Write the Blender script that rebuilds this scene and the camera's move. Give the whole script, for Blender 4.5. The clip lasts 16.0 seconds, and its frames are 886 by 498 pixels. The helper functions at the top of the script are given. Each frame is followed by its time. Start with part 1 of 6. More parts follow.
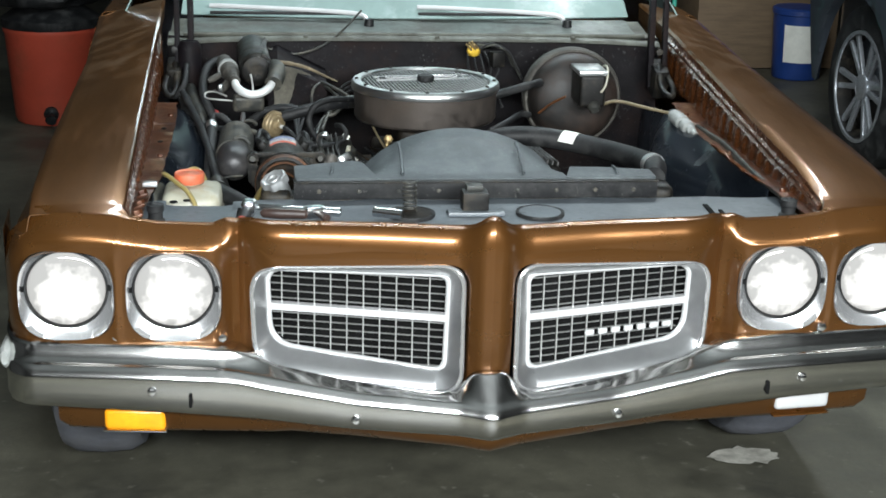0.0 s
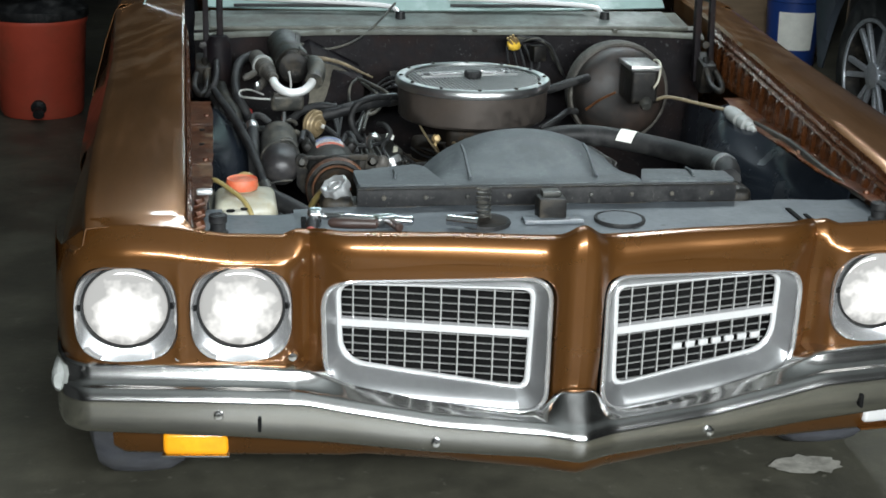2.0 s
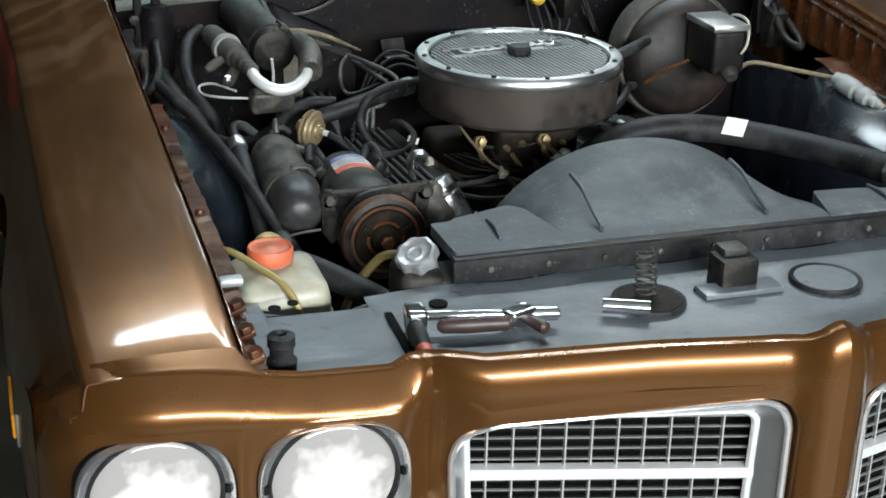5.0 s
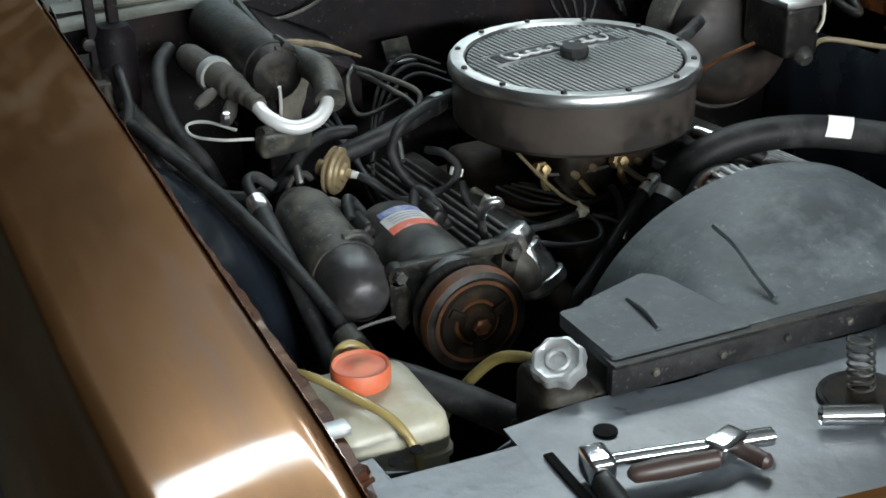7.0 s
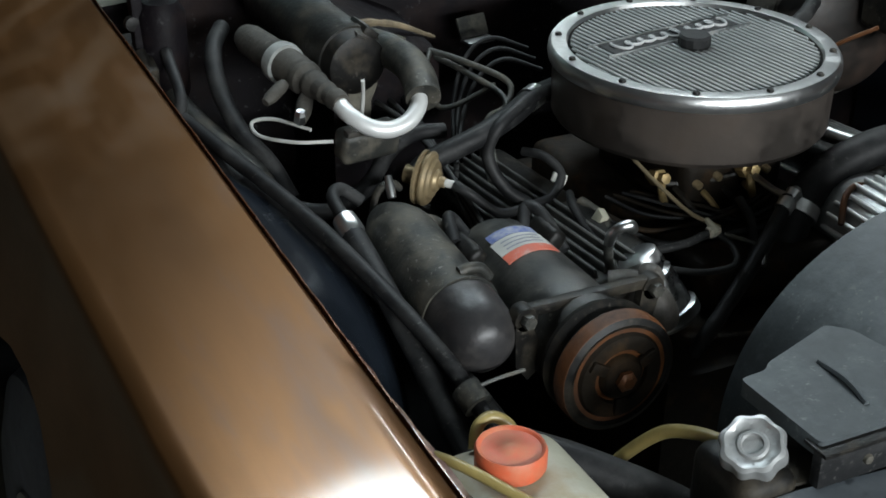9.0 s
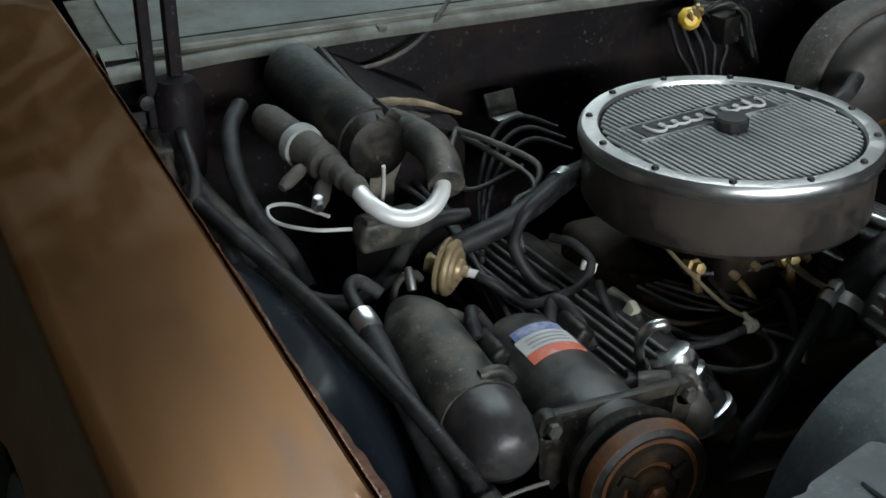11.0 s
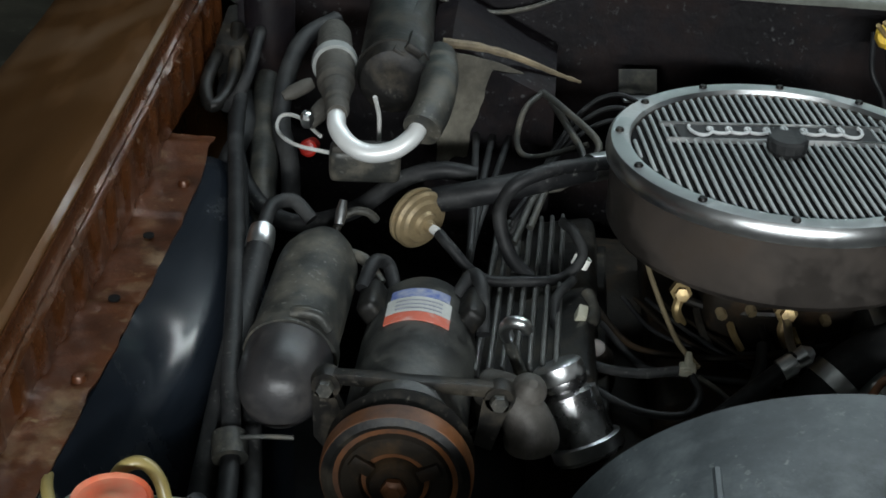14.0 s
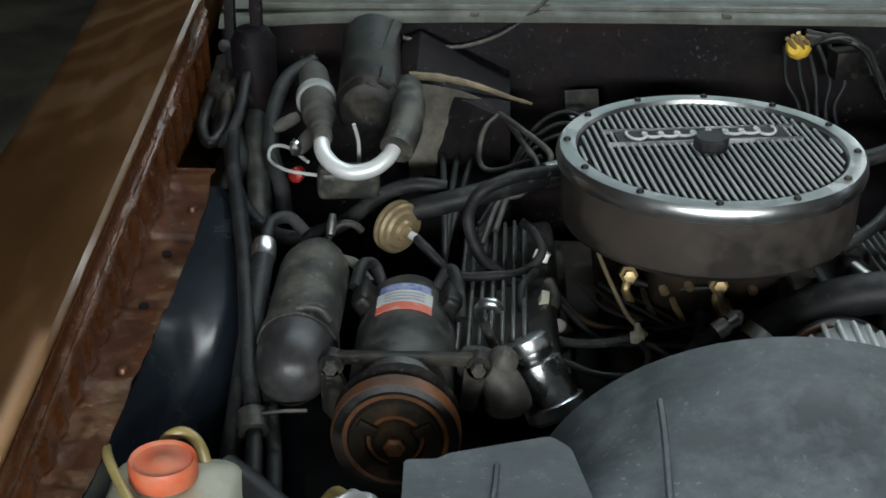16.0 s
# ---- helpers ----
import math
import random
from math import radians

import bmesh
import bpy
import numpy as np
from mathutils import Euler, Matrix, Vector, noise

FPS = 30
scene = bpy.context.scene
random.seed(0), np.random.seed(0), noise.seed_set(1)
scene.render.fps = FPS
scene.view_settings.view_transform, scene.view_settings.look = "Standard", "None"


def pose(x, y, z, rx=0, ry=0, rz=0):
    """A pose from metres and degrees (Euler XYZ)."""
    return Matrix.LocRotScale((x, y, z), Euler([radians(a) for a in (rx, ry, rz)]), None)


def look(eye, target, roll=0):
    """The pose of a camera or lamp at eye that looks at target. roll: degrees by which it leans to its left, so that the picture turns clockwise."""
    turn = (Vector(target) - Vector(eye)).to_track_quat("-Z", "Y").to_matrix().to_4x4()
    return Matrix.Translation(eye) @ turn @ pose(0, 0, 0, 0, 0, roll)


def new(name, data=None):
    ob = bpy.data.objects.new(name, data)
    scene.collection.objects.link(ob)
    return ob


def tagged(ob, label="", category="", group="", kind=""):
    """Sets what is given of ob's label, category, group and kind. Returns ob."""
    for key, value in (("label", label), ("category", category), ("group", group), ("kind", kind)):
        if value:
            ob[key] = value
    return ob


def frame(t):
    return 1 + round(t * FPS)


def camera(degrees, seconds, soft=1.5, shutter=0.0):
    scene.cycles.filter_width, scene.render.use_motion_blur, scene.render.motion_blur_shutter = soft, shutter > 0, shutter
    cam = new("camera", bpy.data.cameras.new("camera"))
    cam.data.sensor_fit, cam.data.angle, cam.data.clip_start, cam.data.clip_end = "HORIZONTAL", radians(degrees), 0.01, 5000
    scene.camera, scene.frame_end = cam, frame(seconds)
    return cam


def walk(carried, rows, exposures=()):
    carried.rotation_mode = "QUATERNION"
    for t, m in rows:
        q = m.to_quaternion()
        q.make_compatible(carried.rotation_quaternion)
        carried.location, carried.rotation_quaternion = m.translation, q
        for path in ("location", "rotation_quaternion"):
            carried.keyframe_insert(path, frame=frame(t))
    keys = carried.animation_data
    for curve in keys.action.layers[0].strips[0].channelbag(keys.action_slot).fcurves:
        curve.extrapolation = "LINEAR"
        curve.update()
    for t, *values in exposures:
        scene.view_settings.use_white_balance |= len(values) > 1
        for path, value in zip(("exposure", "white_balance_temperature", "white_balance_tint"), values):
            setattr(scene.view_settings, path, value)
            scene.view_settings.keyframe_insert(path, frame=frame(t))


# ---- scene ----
cam = camera(34.0, 16.0, soft=1.7)
PATH = [
    (0, (-0.392, -2.454, 1.524), (-0.159, -0.561, 0.920), 1.47),
    (0.5, (-0.480, -2.425, 1.526), (-0.212, -0.537, 0.925), 2.02),
    (1, (-0.544, -2.405, 1.526), (-0.261, -0.517, 0.931), 2.21),
    (1.5, (-0.587, -2.362, 1.526), (-0.284, -0.480, 0.921), 2.10),
    (2, (-0.600, -2.262, 1.516), (-0.300, -0.385, 0.893), 1.58),
    (2.5, (-0.625, -2.078, 1.524), (-0.326, -0.201, 0.902), 1.16),
    (3, (-0.661, -1.926, 1.516), (-0.373, -0.056, 0.868), 2.36),
    (3.5, (-0.736, -1.767, 1.513), (-0.355, 0.084, 0.856), 2.13),
    (4, (-0.817, -1.611, 1.512), (-0.393, 0.223, 0.839), 0.86),
    (4.2, (-0.831, -1.548, 1.511), (-0.384, 0.274, 0.818), 0.94),
    (6.3, (-0.993, -0.899, 1.489), (-0.285, 0.771, 0.646), 0.33),
    (6.5, (-1.003, -0.860, 1.493), (-0.296, 0.808, 0.646), -0.11),
    (7, (-1.009, -0.708, 1.492), (-0.257, 0.931, 0.627), -0.74),
    (7.5, (-1.001, -0.554, 1.497), (-0.235, 1.091, 0.655), 0.08),
    (8, (-1.016, -0.469, 1.484), (-0.254, 1.172, 0.631), 0.70),
    (8.5, (-1.049, -0.405, 1.472), (-0.251, 1.185, 0.558), 0.78),
    (9, (-1.054, -0.373, 1.471), (-0.258, 1.198, 0.522), 0.88),
    (9.5, (-1.052, -0.353, 1.485), (-0.266, 1.220, 0.532), 0.50),
    (9.7, (-1.064, -0.328, 1.500), (-0.250, 1.246, 0.572), 0.97),
    (11.8, (-0.843, -0.296, 1.460), (-0.257, 1.386, 0.552), 0.28),
    (12, (-0.786, -0.312, 1.453), (-0.270, 1.380, 0.520), 0.02),
    (12.5, (-0.665, -0.291, 1.440), (-0.194, 1.410, 0.499), -0.74),
    (13, (-0.540, -0.230, 1.424), (-0.176, 1.470, 0.436), 2.90),
    (13.5, (-0.386, -0.254, 1.435), (-0.313, 1.492, 0.464), 0.77),
    (14, (-0.283, -0.357, 1.423), (-0.382, 1.410, 0.491), 3.02),
    (14.5, (-0.240, -0.456, 1.448), (-0.369, 1.318, 0.533), 1.24),
    (15, (-0.277, -0.512, 1.470), (-0.371, 1.272, 0.569), 0.38),
    (15.5, (-0.281, -0.543, 1.483), (-0.345, 1.238, 0.575), 0.11),
    (16, (-0.283, -0.582, 1.480), (-0.339, 1.217, 0.608), 0.09),
]
walk(cam, [(t, look(eye, target, roll)) for t, eye, target, roll in PATH], [(0, 0.33), (1.0, 0.24), (1.5, 0.22), (2.5, 0.05), (3.5, 0.15), (4, 0.15), (6.5, 0.05), (9, -0.25), (12, -0.38), (16, -0.4)])

# ---- light ----
world = bpy.data.worlds.new("garage_air")
world.use_nodes = True
scene.world = world
world.node_tree.nodes["Background"].inputs[0].default_value = (0.75, 0.9, 1.0, 1)
world.node_tree.nodes["Background"].inputs[1].default_value = 0.0012


def area_light(name, eye, target, sx, sy, watts, color):
    data = bpy.data.lights.new(name, "AREA")
    data.shape, data.size, data.size_y, data.energy, data.color = "RECTANGLE", sx, sy, watts, color
    ob = new(name, data)
    ob.matrix_world = look(eye, target)
    return ob


# fluorescent shop lights under the ceiling: one over the engine bay, one ahead of the car
area_light("tube_light_bay", (0.15, 1.92, 2.75), (0.15, 1.65, 0), 1.9, 0.20, 49, (0.79, 0.935, 1.0))
area_light("tube_light_front", (0.05, -3.2, 1.95), (0.05, -0.2, 0.6), 3.3, 0.2, 320, (0.92, 0.98, 1.0))
area_light("tube_light_side", (1.25, 2.5, 2.75), (1.6, 3.4, 0), 0.16, 2.0, 40, (0.90, 0.98, 1.0))


def beam(x, y, z):
    data = bpy.data.lights.new("headlamp_beam", "SPOT")
    data.energy, data.spot_size, data.spot_blend, data.shadow_soft_size, data.color = 40, radians(100), 0.9, 0.06, (1.0, 0.97, 0.9)
    ob = new("headlamp_beam", data)
    ob.matrix_world = look((x, y, z), (x, y - 3, z - 0.75))


for bx in (-0.765, -0.572, 0.572, 0.765):
    beam(bx, 0.02, 0.64)

# ---- materials ----


def mat(name, base, rough=0.5, metal=0.0, var=0.25, scale=12.0, bump=0.0, bump_scale=80.0, dirt=None, dirt_amount=0.0,
        dirt_scale=6.0, dirt_rough=0.8, coat=0.0, spec=0.5, stretch=(1, 1, 1), speck=None, speck_scale=150.0):
    """Base colour with two scales of variation, dirt patches and fine relief."""
    m = bpy.data.materials.new(name)
    m.use_nodes = True
    nt = m.node_tree
    n, link = nt.nodes, nt.links.new
    b = n["Principled BSDF"]
    b.inputs["Metallic"].default_value = metal
    b.inputs["Coat Weight"].default_value = coat
    b.inputs["Coat Roughness"].default_value = 0.06
    b.inputs["Specular IOR Level"].default_value = spec
    tc = n.new("ShaderNodeTexCoord")
    mp = n.new("ShaderNodeMapping")
    mp.inputs["Scale"].default_value = stretch
    link(tc.outputs["Object"], mp.inputs["Vector"])

    def tex(sc, detail=6.0, rgh=0.6):
        t = n.new("ShaderNodeTexNoise")
        t.inputs["Scale"].default_value, t.inputs["Detail"].default_value, t.inputs["Roughness"].default_value = sc, detail, rgh
        link(mp.outputs["Vector"], t.inputs["Vector"])
        return t

    def ramp(src, lo, hi):
        r = n.new("ShaderNodeMapRange")
        r.inputs["From Min"].default_value, r.inputs["From Max"].default_value = lo, hi
        link(src, r.inputs["Value"])
        return r.outputs["Result"]

    def mixc(fac, a, c):
        x = n.new("ShaderNodeMix")
        x.data_type = "RGBA"
        if isinstance(fac, float):
            x.inputs["Factor"].default_value = fac
        else:
            link(fac, x.inputs["Factor"])
        for sock, v in ((x.inputs["A"], a), (x.inputs["B"], c)):
            if isinstance(v, tuple):
                sock.default_value = (*v, 1)
            else:
                link(v, sock)
        return x.outputs["Result"]

    big, fine = tex(scale), tex(scale * 9)
    dark = tuple(c * (1 - var) for c in base)
    light = tuple(min(1, c * (1 + var)) for c in base)
    col = mixc(ramp(big.outputs["Fac"], 0.3, 0.7), dark, light)
    col = mixc(ramp(fine.outputs["Fac"], 0.25, 1.6), col, dark)
    rnode = n.new("ShaderNodeMapRange")
    rnode.inputs["To Min"].default_value, rnode.inputs["To Max"].default_value = max(0.02, rough * 0.8), min(1, rough * 1.25)
    link(fine.outputs["Fac"], rnode.inputs["Value"])
    rg = rnode.outputs["Result"]
    if dirt:
        d = tex(dirt_scale, 9.0, 0.68)
        fac = ramp(d.outputs["Fac"], 0.56 - 0.3 * dirt_amount, 0.84 - 0.25 * dirt_amount)
        col = mixc(fac, col, dirt)
        mr = n.new("ShaderNodeMix")
        link(fac, mr.inputs[0])
        link(rg, mr.inputs[2])
        mr.inputs[3].default_value = dirt_rough
        rg = mr.outputs[0]
        if metal > 0:
            mm = n.new("ShaderNodeMix")
            link(fac, mm.inputs[0])
            mm.inputs[2].default_value, mm.inputs[3].default_value = metal, 0.0
            link(mm.outputs[0], b.inputs["Metallic"])
    if speck:
        sp = tex(speck_scale, 2.0)
        wide = tex(9.0, 3.0)
        add = n.new("ShaderNodeMath")
        add.operation = "MULTIPLY"
        link(ramp(sp.outputs["Fac"], 0.62, 0.72), add.inputs[0])
        link(ramp(wide.outputs["Fac"], 0.42, 0.62), add.inputs[1])
        col = mixc(add.outputs[0], col, speck)
    link(col, b.inputs["Base Color"])
    link(rg, b.inputs["Roughness"])
    if bump:
        bt = tex(bump_scale, 4.0)
        bp = n.new("ShaderNodeBump")
        bp.inputs["Strength"].default_value, bp.inputs["Distance"].default_value = bump, 0.002
        link(bt.outputs["Fac"], bp.inputs["Height"])
        link(bp.outputs["Normal"], b.inputs["Normal"])
    return m


def glow_mat(name, color, strength):
    m = bpy.data.materials.new(name)
    m.use_nodes = True
    b = m.node_tree.nodes["Principled BSDF"]
    b.inputs["Base Color"].default_value = (0.8, 0.8, 0.8, 1)
    b.inputs["Emission Color"].default_value = (*color, 1)
    b.inputs["Emission Strength"].default_value = strength
    return m


PAINT = mat("brown_metallic_paint", (0.145, 0.060, 0.015), 0.28, 0.68, 0.10, 2.5, 0.0, coat=0.6)


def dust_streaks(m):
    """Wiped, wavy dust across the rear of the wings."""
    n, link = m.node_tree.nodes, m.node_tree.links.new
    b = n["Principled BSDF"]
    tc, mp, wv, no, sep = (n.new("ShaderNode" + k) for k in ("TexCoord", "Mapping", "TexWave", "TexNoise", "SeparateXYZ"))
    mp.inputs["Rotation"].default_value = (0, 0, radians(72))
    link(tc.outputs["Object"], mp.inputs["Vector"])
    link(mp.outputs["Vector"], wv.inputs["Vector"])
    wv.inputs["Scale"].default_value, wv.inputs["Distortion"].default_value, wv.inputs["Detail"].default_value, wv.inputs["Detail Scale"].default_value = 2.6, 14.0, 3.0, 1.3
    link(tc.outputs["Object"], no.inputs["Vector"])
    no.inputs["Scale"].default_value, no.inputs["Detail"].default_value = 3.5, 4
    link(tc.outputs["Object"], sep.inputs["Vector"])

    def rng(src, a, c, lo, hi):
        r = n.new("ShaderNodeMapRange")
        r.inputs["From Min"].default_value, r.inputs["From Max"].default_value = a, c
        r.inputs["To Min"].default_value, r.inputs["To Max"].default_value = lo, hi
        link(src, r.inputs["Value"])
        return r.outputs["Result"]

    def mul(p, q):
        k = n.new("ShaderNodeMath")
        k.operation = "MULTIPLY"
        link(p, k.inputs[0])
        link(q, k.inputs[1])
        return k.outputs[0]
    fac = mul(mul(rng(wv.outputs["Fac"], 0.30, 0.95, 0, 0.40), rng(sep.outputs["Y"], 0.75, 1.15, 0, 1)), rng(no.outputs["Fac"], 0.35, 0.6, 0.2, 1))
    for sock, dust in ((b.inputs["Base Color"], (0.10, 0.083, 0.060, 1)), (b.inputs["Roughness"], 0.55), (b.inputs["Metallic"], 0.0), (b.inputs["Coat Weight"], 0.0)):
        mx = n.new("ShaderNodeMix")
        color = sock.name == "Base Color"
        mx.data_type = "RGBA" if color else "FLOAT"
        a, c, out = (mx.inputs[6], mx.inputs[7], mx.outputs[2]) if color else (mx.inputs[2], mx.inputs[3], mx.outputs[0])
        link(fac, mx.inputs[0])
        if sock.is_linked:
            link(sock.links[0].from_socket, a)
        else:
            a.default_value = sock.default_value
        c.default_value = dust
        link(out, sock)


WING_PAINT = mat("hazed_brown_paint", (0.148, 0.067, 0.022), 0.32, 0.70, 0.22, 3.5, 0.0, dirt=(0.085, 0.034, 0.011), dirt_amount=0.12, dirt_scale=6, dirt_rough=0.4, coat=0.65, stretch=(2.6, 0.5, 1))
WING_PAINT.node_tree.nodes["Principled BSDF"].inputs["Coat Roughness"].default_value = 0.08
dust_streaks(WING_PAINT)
PAINT_IN = mat("brown_paint_inside", (0.105, 0.034, 0.010), 0.24, 0.45, 0.4, 14.0, 0.35, 70, dirt=(0.028, 0.011, 0.006), dirt_amount=0.22, dirt_scale=22, dirt_rough=0.4, coat=0.3, spec=0.4, speck=(0.16, 0.10, 0.06))
RUST = mat("rusty_flange", (0.080, 0.026, 0.009), 0.32, 0.3, 0.65, 18.0, 0.6, 60, dirt=(0.25, 0.165, 0.085), dirt_amount=0.08, dirt_scale=15, dirt_rough=0.55, speck=(0.22, 0.15, 0.08), speck_scale=90)
CHROME = mat("chrome", (0.80, 0.81, 0.82), 0.15, 1.0, 0.05, 10, 0.0, dirt=(0.36, 0.33, 0.28), dirt_amount=-0.22, dirt_scale=7, dirt_rough=0.4)
ARGENT = mat("argent_silver_paint", (0.38, 0.385, 0.39), 0.30, 0.85, 0.14, 9, 0.05)
# base and dust patches lightened to put the panel's glare into its colour
BLACKP = mat("dusty_panel_with_glare", (0.085, 0.100, 0.113), 0.38, 0.0, 0.3, 9, 0.3, 60, dirt=(0.16, 0.178, 0.19), dirt_amount=0.15, dirt_scale=10, dirt_rough=0.46, speck=(0.010, 0.011, 0.012), speck_scale=48, spec=1.0)
SHROUD = mat("dusty_plastic_shroud", (0.047, 0.056, 0.061), 0.55, 0.0, 0.35, 9, 0.3, dirt=(0.125, 0.143, 0.148), dirt_amount=0.30, dirt_scale=16, speck=(0.16, 0.175, 0.17), speck_scale=140)
INNER = mat("glossy_black_panel", (0.008, 0.0105, 0.0145), 0.2, 0.0, 0.3, 9, 0.05, dirt=(0.018, 0.020, 0.022), dirt_amount=0.0, dirt_scale=8)
RUBBER = mat("black_rubber", (0.008, 0.0083, 0.009), 0.52, 0.0, 0.35, 20, 0.2, dirt=(0.042, 0.042, 0.041), dirt_amount=0.32, dirt_scale=17, spec=0.25, speck=(0.07, 0.07, 0.065))
IRON = mat("greasy_black_iron", (0.007, 0.0066, 0.006), 0.45, 0.1, 0.4, 16, 0.4, dirt=(0.056, 0.046, 0.032), dirt_amount=0.2, dirt_scale=22, spec=0.25, speck=(0.07, 0.064, 0.052))
GREYM = mat("dusty_grey_steel", (0.034, 0.035, 0.032), 0.45, 0.3, 0.4, 14, 0.5, dirt=(0.115, 0.102, 0.078), dirt_amount=0.34, dirt_scale=26, spec=0.35, speck=(0.15, 0.145, 0.13), speck_scale=170)
DUSTY = mat("dust_coated_metal", (0.055, 0.050, 0.041), 0.7, 0.0, 0.45, 22, 0.8, 90, dirt=(0.020, 0.018, 0.015), dirt_amount=0.40, dirt_scale=20, speck=(0.2, 0.19, 0.16))
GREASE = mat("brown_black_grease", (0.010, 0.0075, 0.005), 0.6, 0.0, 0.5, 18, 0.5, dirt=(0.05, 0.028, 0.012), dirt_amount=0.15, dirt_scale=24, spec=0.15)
COMPRESSOR = mat("dusty_compressor_paint", (0.016, 0.016, 0.015), 0.42, 0.1, 0.4, 18, 0.4, dirt=(0.085, 0.080, 0.066), dirt_amount=0.35, dirt_scale=16, speck=(0.10, 0.095, 0.08))
FINS = mat("bare_edged_fins", (0.14, 0.14, 0.135), 0.4, 0.5, 0.3, 20, 0.2, dirt=(0.02, 0.019, 0.016), dirt_amount=0.3, dirt_scale=22)
ALU = mat("worn_aluminium", (0.55, 0.56, 0.56), 0.3, 1.0, 0.12, 15, 0.12, dirt=(0.25, 0.23, 0.2), dirt_amount=0.05, dirt_scale=12)
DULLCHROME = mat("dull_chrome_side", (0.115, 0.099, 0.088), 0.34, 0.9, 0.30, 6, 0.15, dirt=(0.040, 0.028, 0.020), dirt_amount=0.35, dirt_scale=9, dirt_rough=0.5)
RUSTY = mat("rusty_pulley", (0.17, 0.062, 0.018), 0.42, 0.35, 0.5, 16, 0.4, dirt=(0.014, 0.010, 0.009), dirt_amount=0.62, dirt_scale=11)
BRASS = mat("yellow_zinc", (0.36, 0.26, 0.12), 0.42, 0.6, 0.25, 20, 0.1, dirt=(0.16, 0.12, 0.07), dirt_amount=0.2, dirt_scale=20)
# near-black for black parts and for shade in holes, slots and gaps
DARK = mat("black_parts_and_shade", (0.006, 0.006, 0.006), 0.85, 0.0, 0.4, 8, 0.3, spec=0.1)
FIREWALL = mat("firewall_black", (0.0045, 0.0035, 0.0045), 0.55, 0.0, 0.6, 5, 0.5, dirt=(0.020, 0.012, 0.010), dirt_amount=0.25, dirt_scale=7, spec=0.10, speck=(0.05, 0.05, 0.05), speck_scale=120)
COWL = mat("pale_cowl_paint", (0.085, 0.090, 0.072), 0.45, 0.0, 0.45, 9, 0.25, dirt=(0.024, 0.020, 0.014), dirt_amount=0.62, dirt_scale=10)
CONCRETE = mat("dirty_concrete", (0.085, 0.081, 0.060), 0.55, 0.0, 0.5, 1.7, 0.5, 60, dirt=(0.026, 0.025, 0.020), dirt_amount=0.42, dirt_scale=3.1, dirt_rough=0.4, speck=(0.13, 0.125, 0.10), speck_scale=30)
TYRE = mat("tyre_rubber", (0.10, 0.105, 0.125), 0.75, 0.0, 0.3, 20, 0.4, dirt=(0.10, 0.10, 0.10), dirt_amount=0.2)
ORANGE = mat("orange_plastic", (0.38, 0.056, 0.030), 0.45, 0.0, 0.12, 6, 0.1, dirt=(0.25, 0.06, 0.03), dirt_amount=0.15, dirt_scale=7)
REDCAP = mat("red_orange_cap", (0.56, 0.105, 0.045), 0.45, 0.0, 0.2, 20, 0.1, dirt=(0.42, 0.20, 0.11), dirt_amount=0.4, dirt_scale=22)
MILKY = mat("milky_plastic_bottle", (0.33, 0.318, 0.25), 0.4, 0.0, 0.16, 14, 0.1, dirt=(0.25, 0.19, 0.09), dirt_amount=0.25, dirt_scale=12)
YELLOWHOSE = mat("yellowed_clear_hose", (0.27, 0.21, 0.075), 0.35, 0.0, 0.25, 25)
AMBER = mat("amber_lens", (0.85, 0.33, 0.01), 0.2, 0.0, 0.15, 30, 0.2, 150)
WHITE = mat("white_paper", (0.75, 0.74, 0.68), 0.6, 0.0, 0.08, 30)
BLUE = mat("blue_plastic", (0.014, 0.045, 0.20), 0.4, 0.0, 0.2, 7)
REDP = mat("red_print", (0.50, 0.10, 0.055), 0.5, 0.0, 0.15, 40, dirt=(0.40, 0.36, 0.33), dirt_amount=0.25, dirt_scale=60)
BLUEP = mat("blue_print", (0.05, 0.085, 0.27), 0.5, 0.0, 0.15, 40, dirt=(0.34, 0.35, 0.37), dirt_amount=0.62, dirt_scale=85)
WOOD = mat("bare_plywood", (0.15, 0.10, 0.058), 0.7, 0.0, 0.25, 5, 0.2, stretch=(1, 8, 8))
WALL = mat("garage_wall", (0.03, 0.03, 0.029), 0.8, 0.0, 0.3, 2.0, 0.3)
# ceiling out of view; paler than the walls to brighten chrome reflections
CEILING = mat("pale_reflecting_ceiling", (0.15, 0.16, 0.16), 0.8, 0.0, 0.15, 2.0, 0.2)
GREY_CAR = mat("dark_grey_car_paint", (0.05, 0.06, 0.075), 0.3, 0.4, 0.1, 3, coat=0.6)
LAMP = glow_mat("headlamp_glow", (1.0, 0.98, 0.92), 3.0)
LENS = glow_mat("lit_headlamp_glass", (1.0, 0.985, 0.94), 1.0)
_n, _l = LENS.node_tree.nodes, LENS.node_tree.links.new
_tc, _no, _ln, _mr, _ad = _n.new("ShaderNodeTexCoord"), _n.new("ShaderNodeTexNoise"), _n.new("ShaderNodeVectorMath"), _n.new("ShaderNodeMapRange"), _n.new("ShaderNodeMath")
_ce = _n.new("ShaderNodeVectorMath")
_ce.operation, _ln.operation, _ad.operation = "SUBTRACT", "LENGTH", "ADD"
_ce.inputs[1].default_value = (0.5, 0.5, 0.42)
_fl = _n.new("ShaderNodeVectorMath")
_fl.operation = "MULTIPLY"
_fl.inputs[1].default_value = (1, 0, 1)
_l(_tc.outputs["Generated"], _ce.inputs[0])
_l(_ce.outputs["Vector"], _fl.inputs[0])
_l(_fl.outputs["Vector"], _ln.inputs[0])
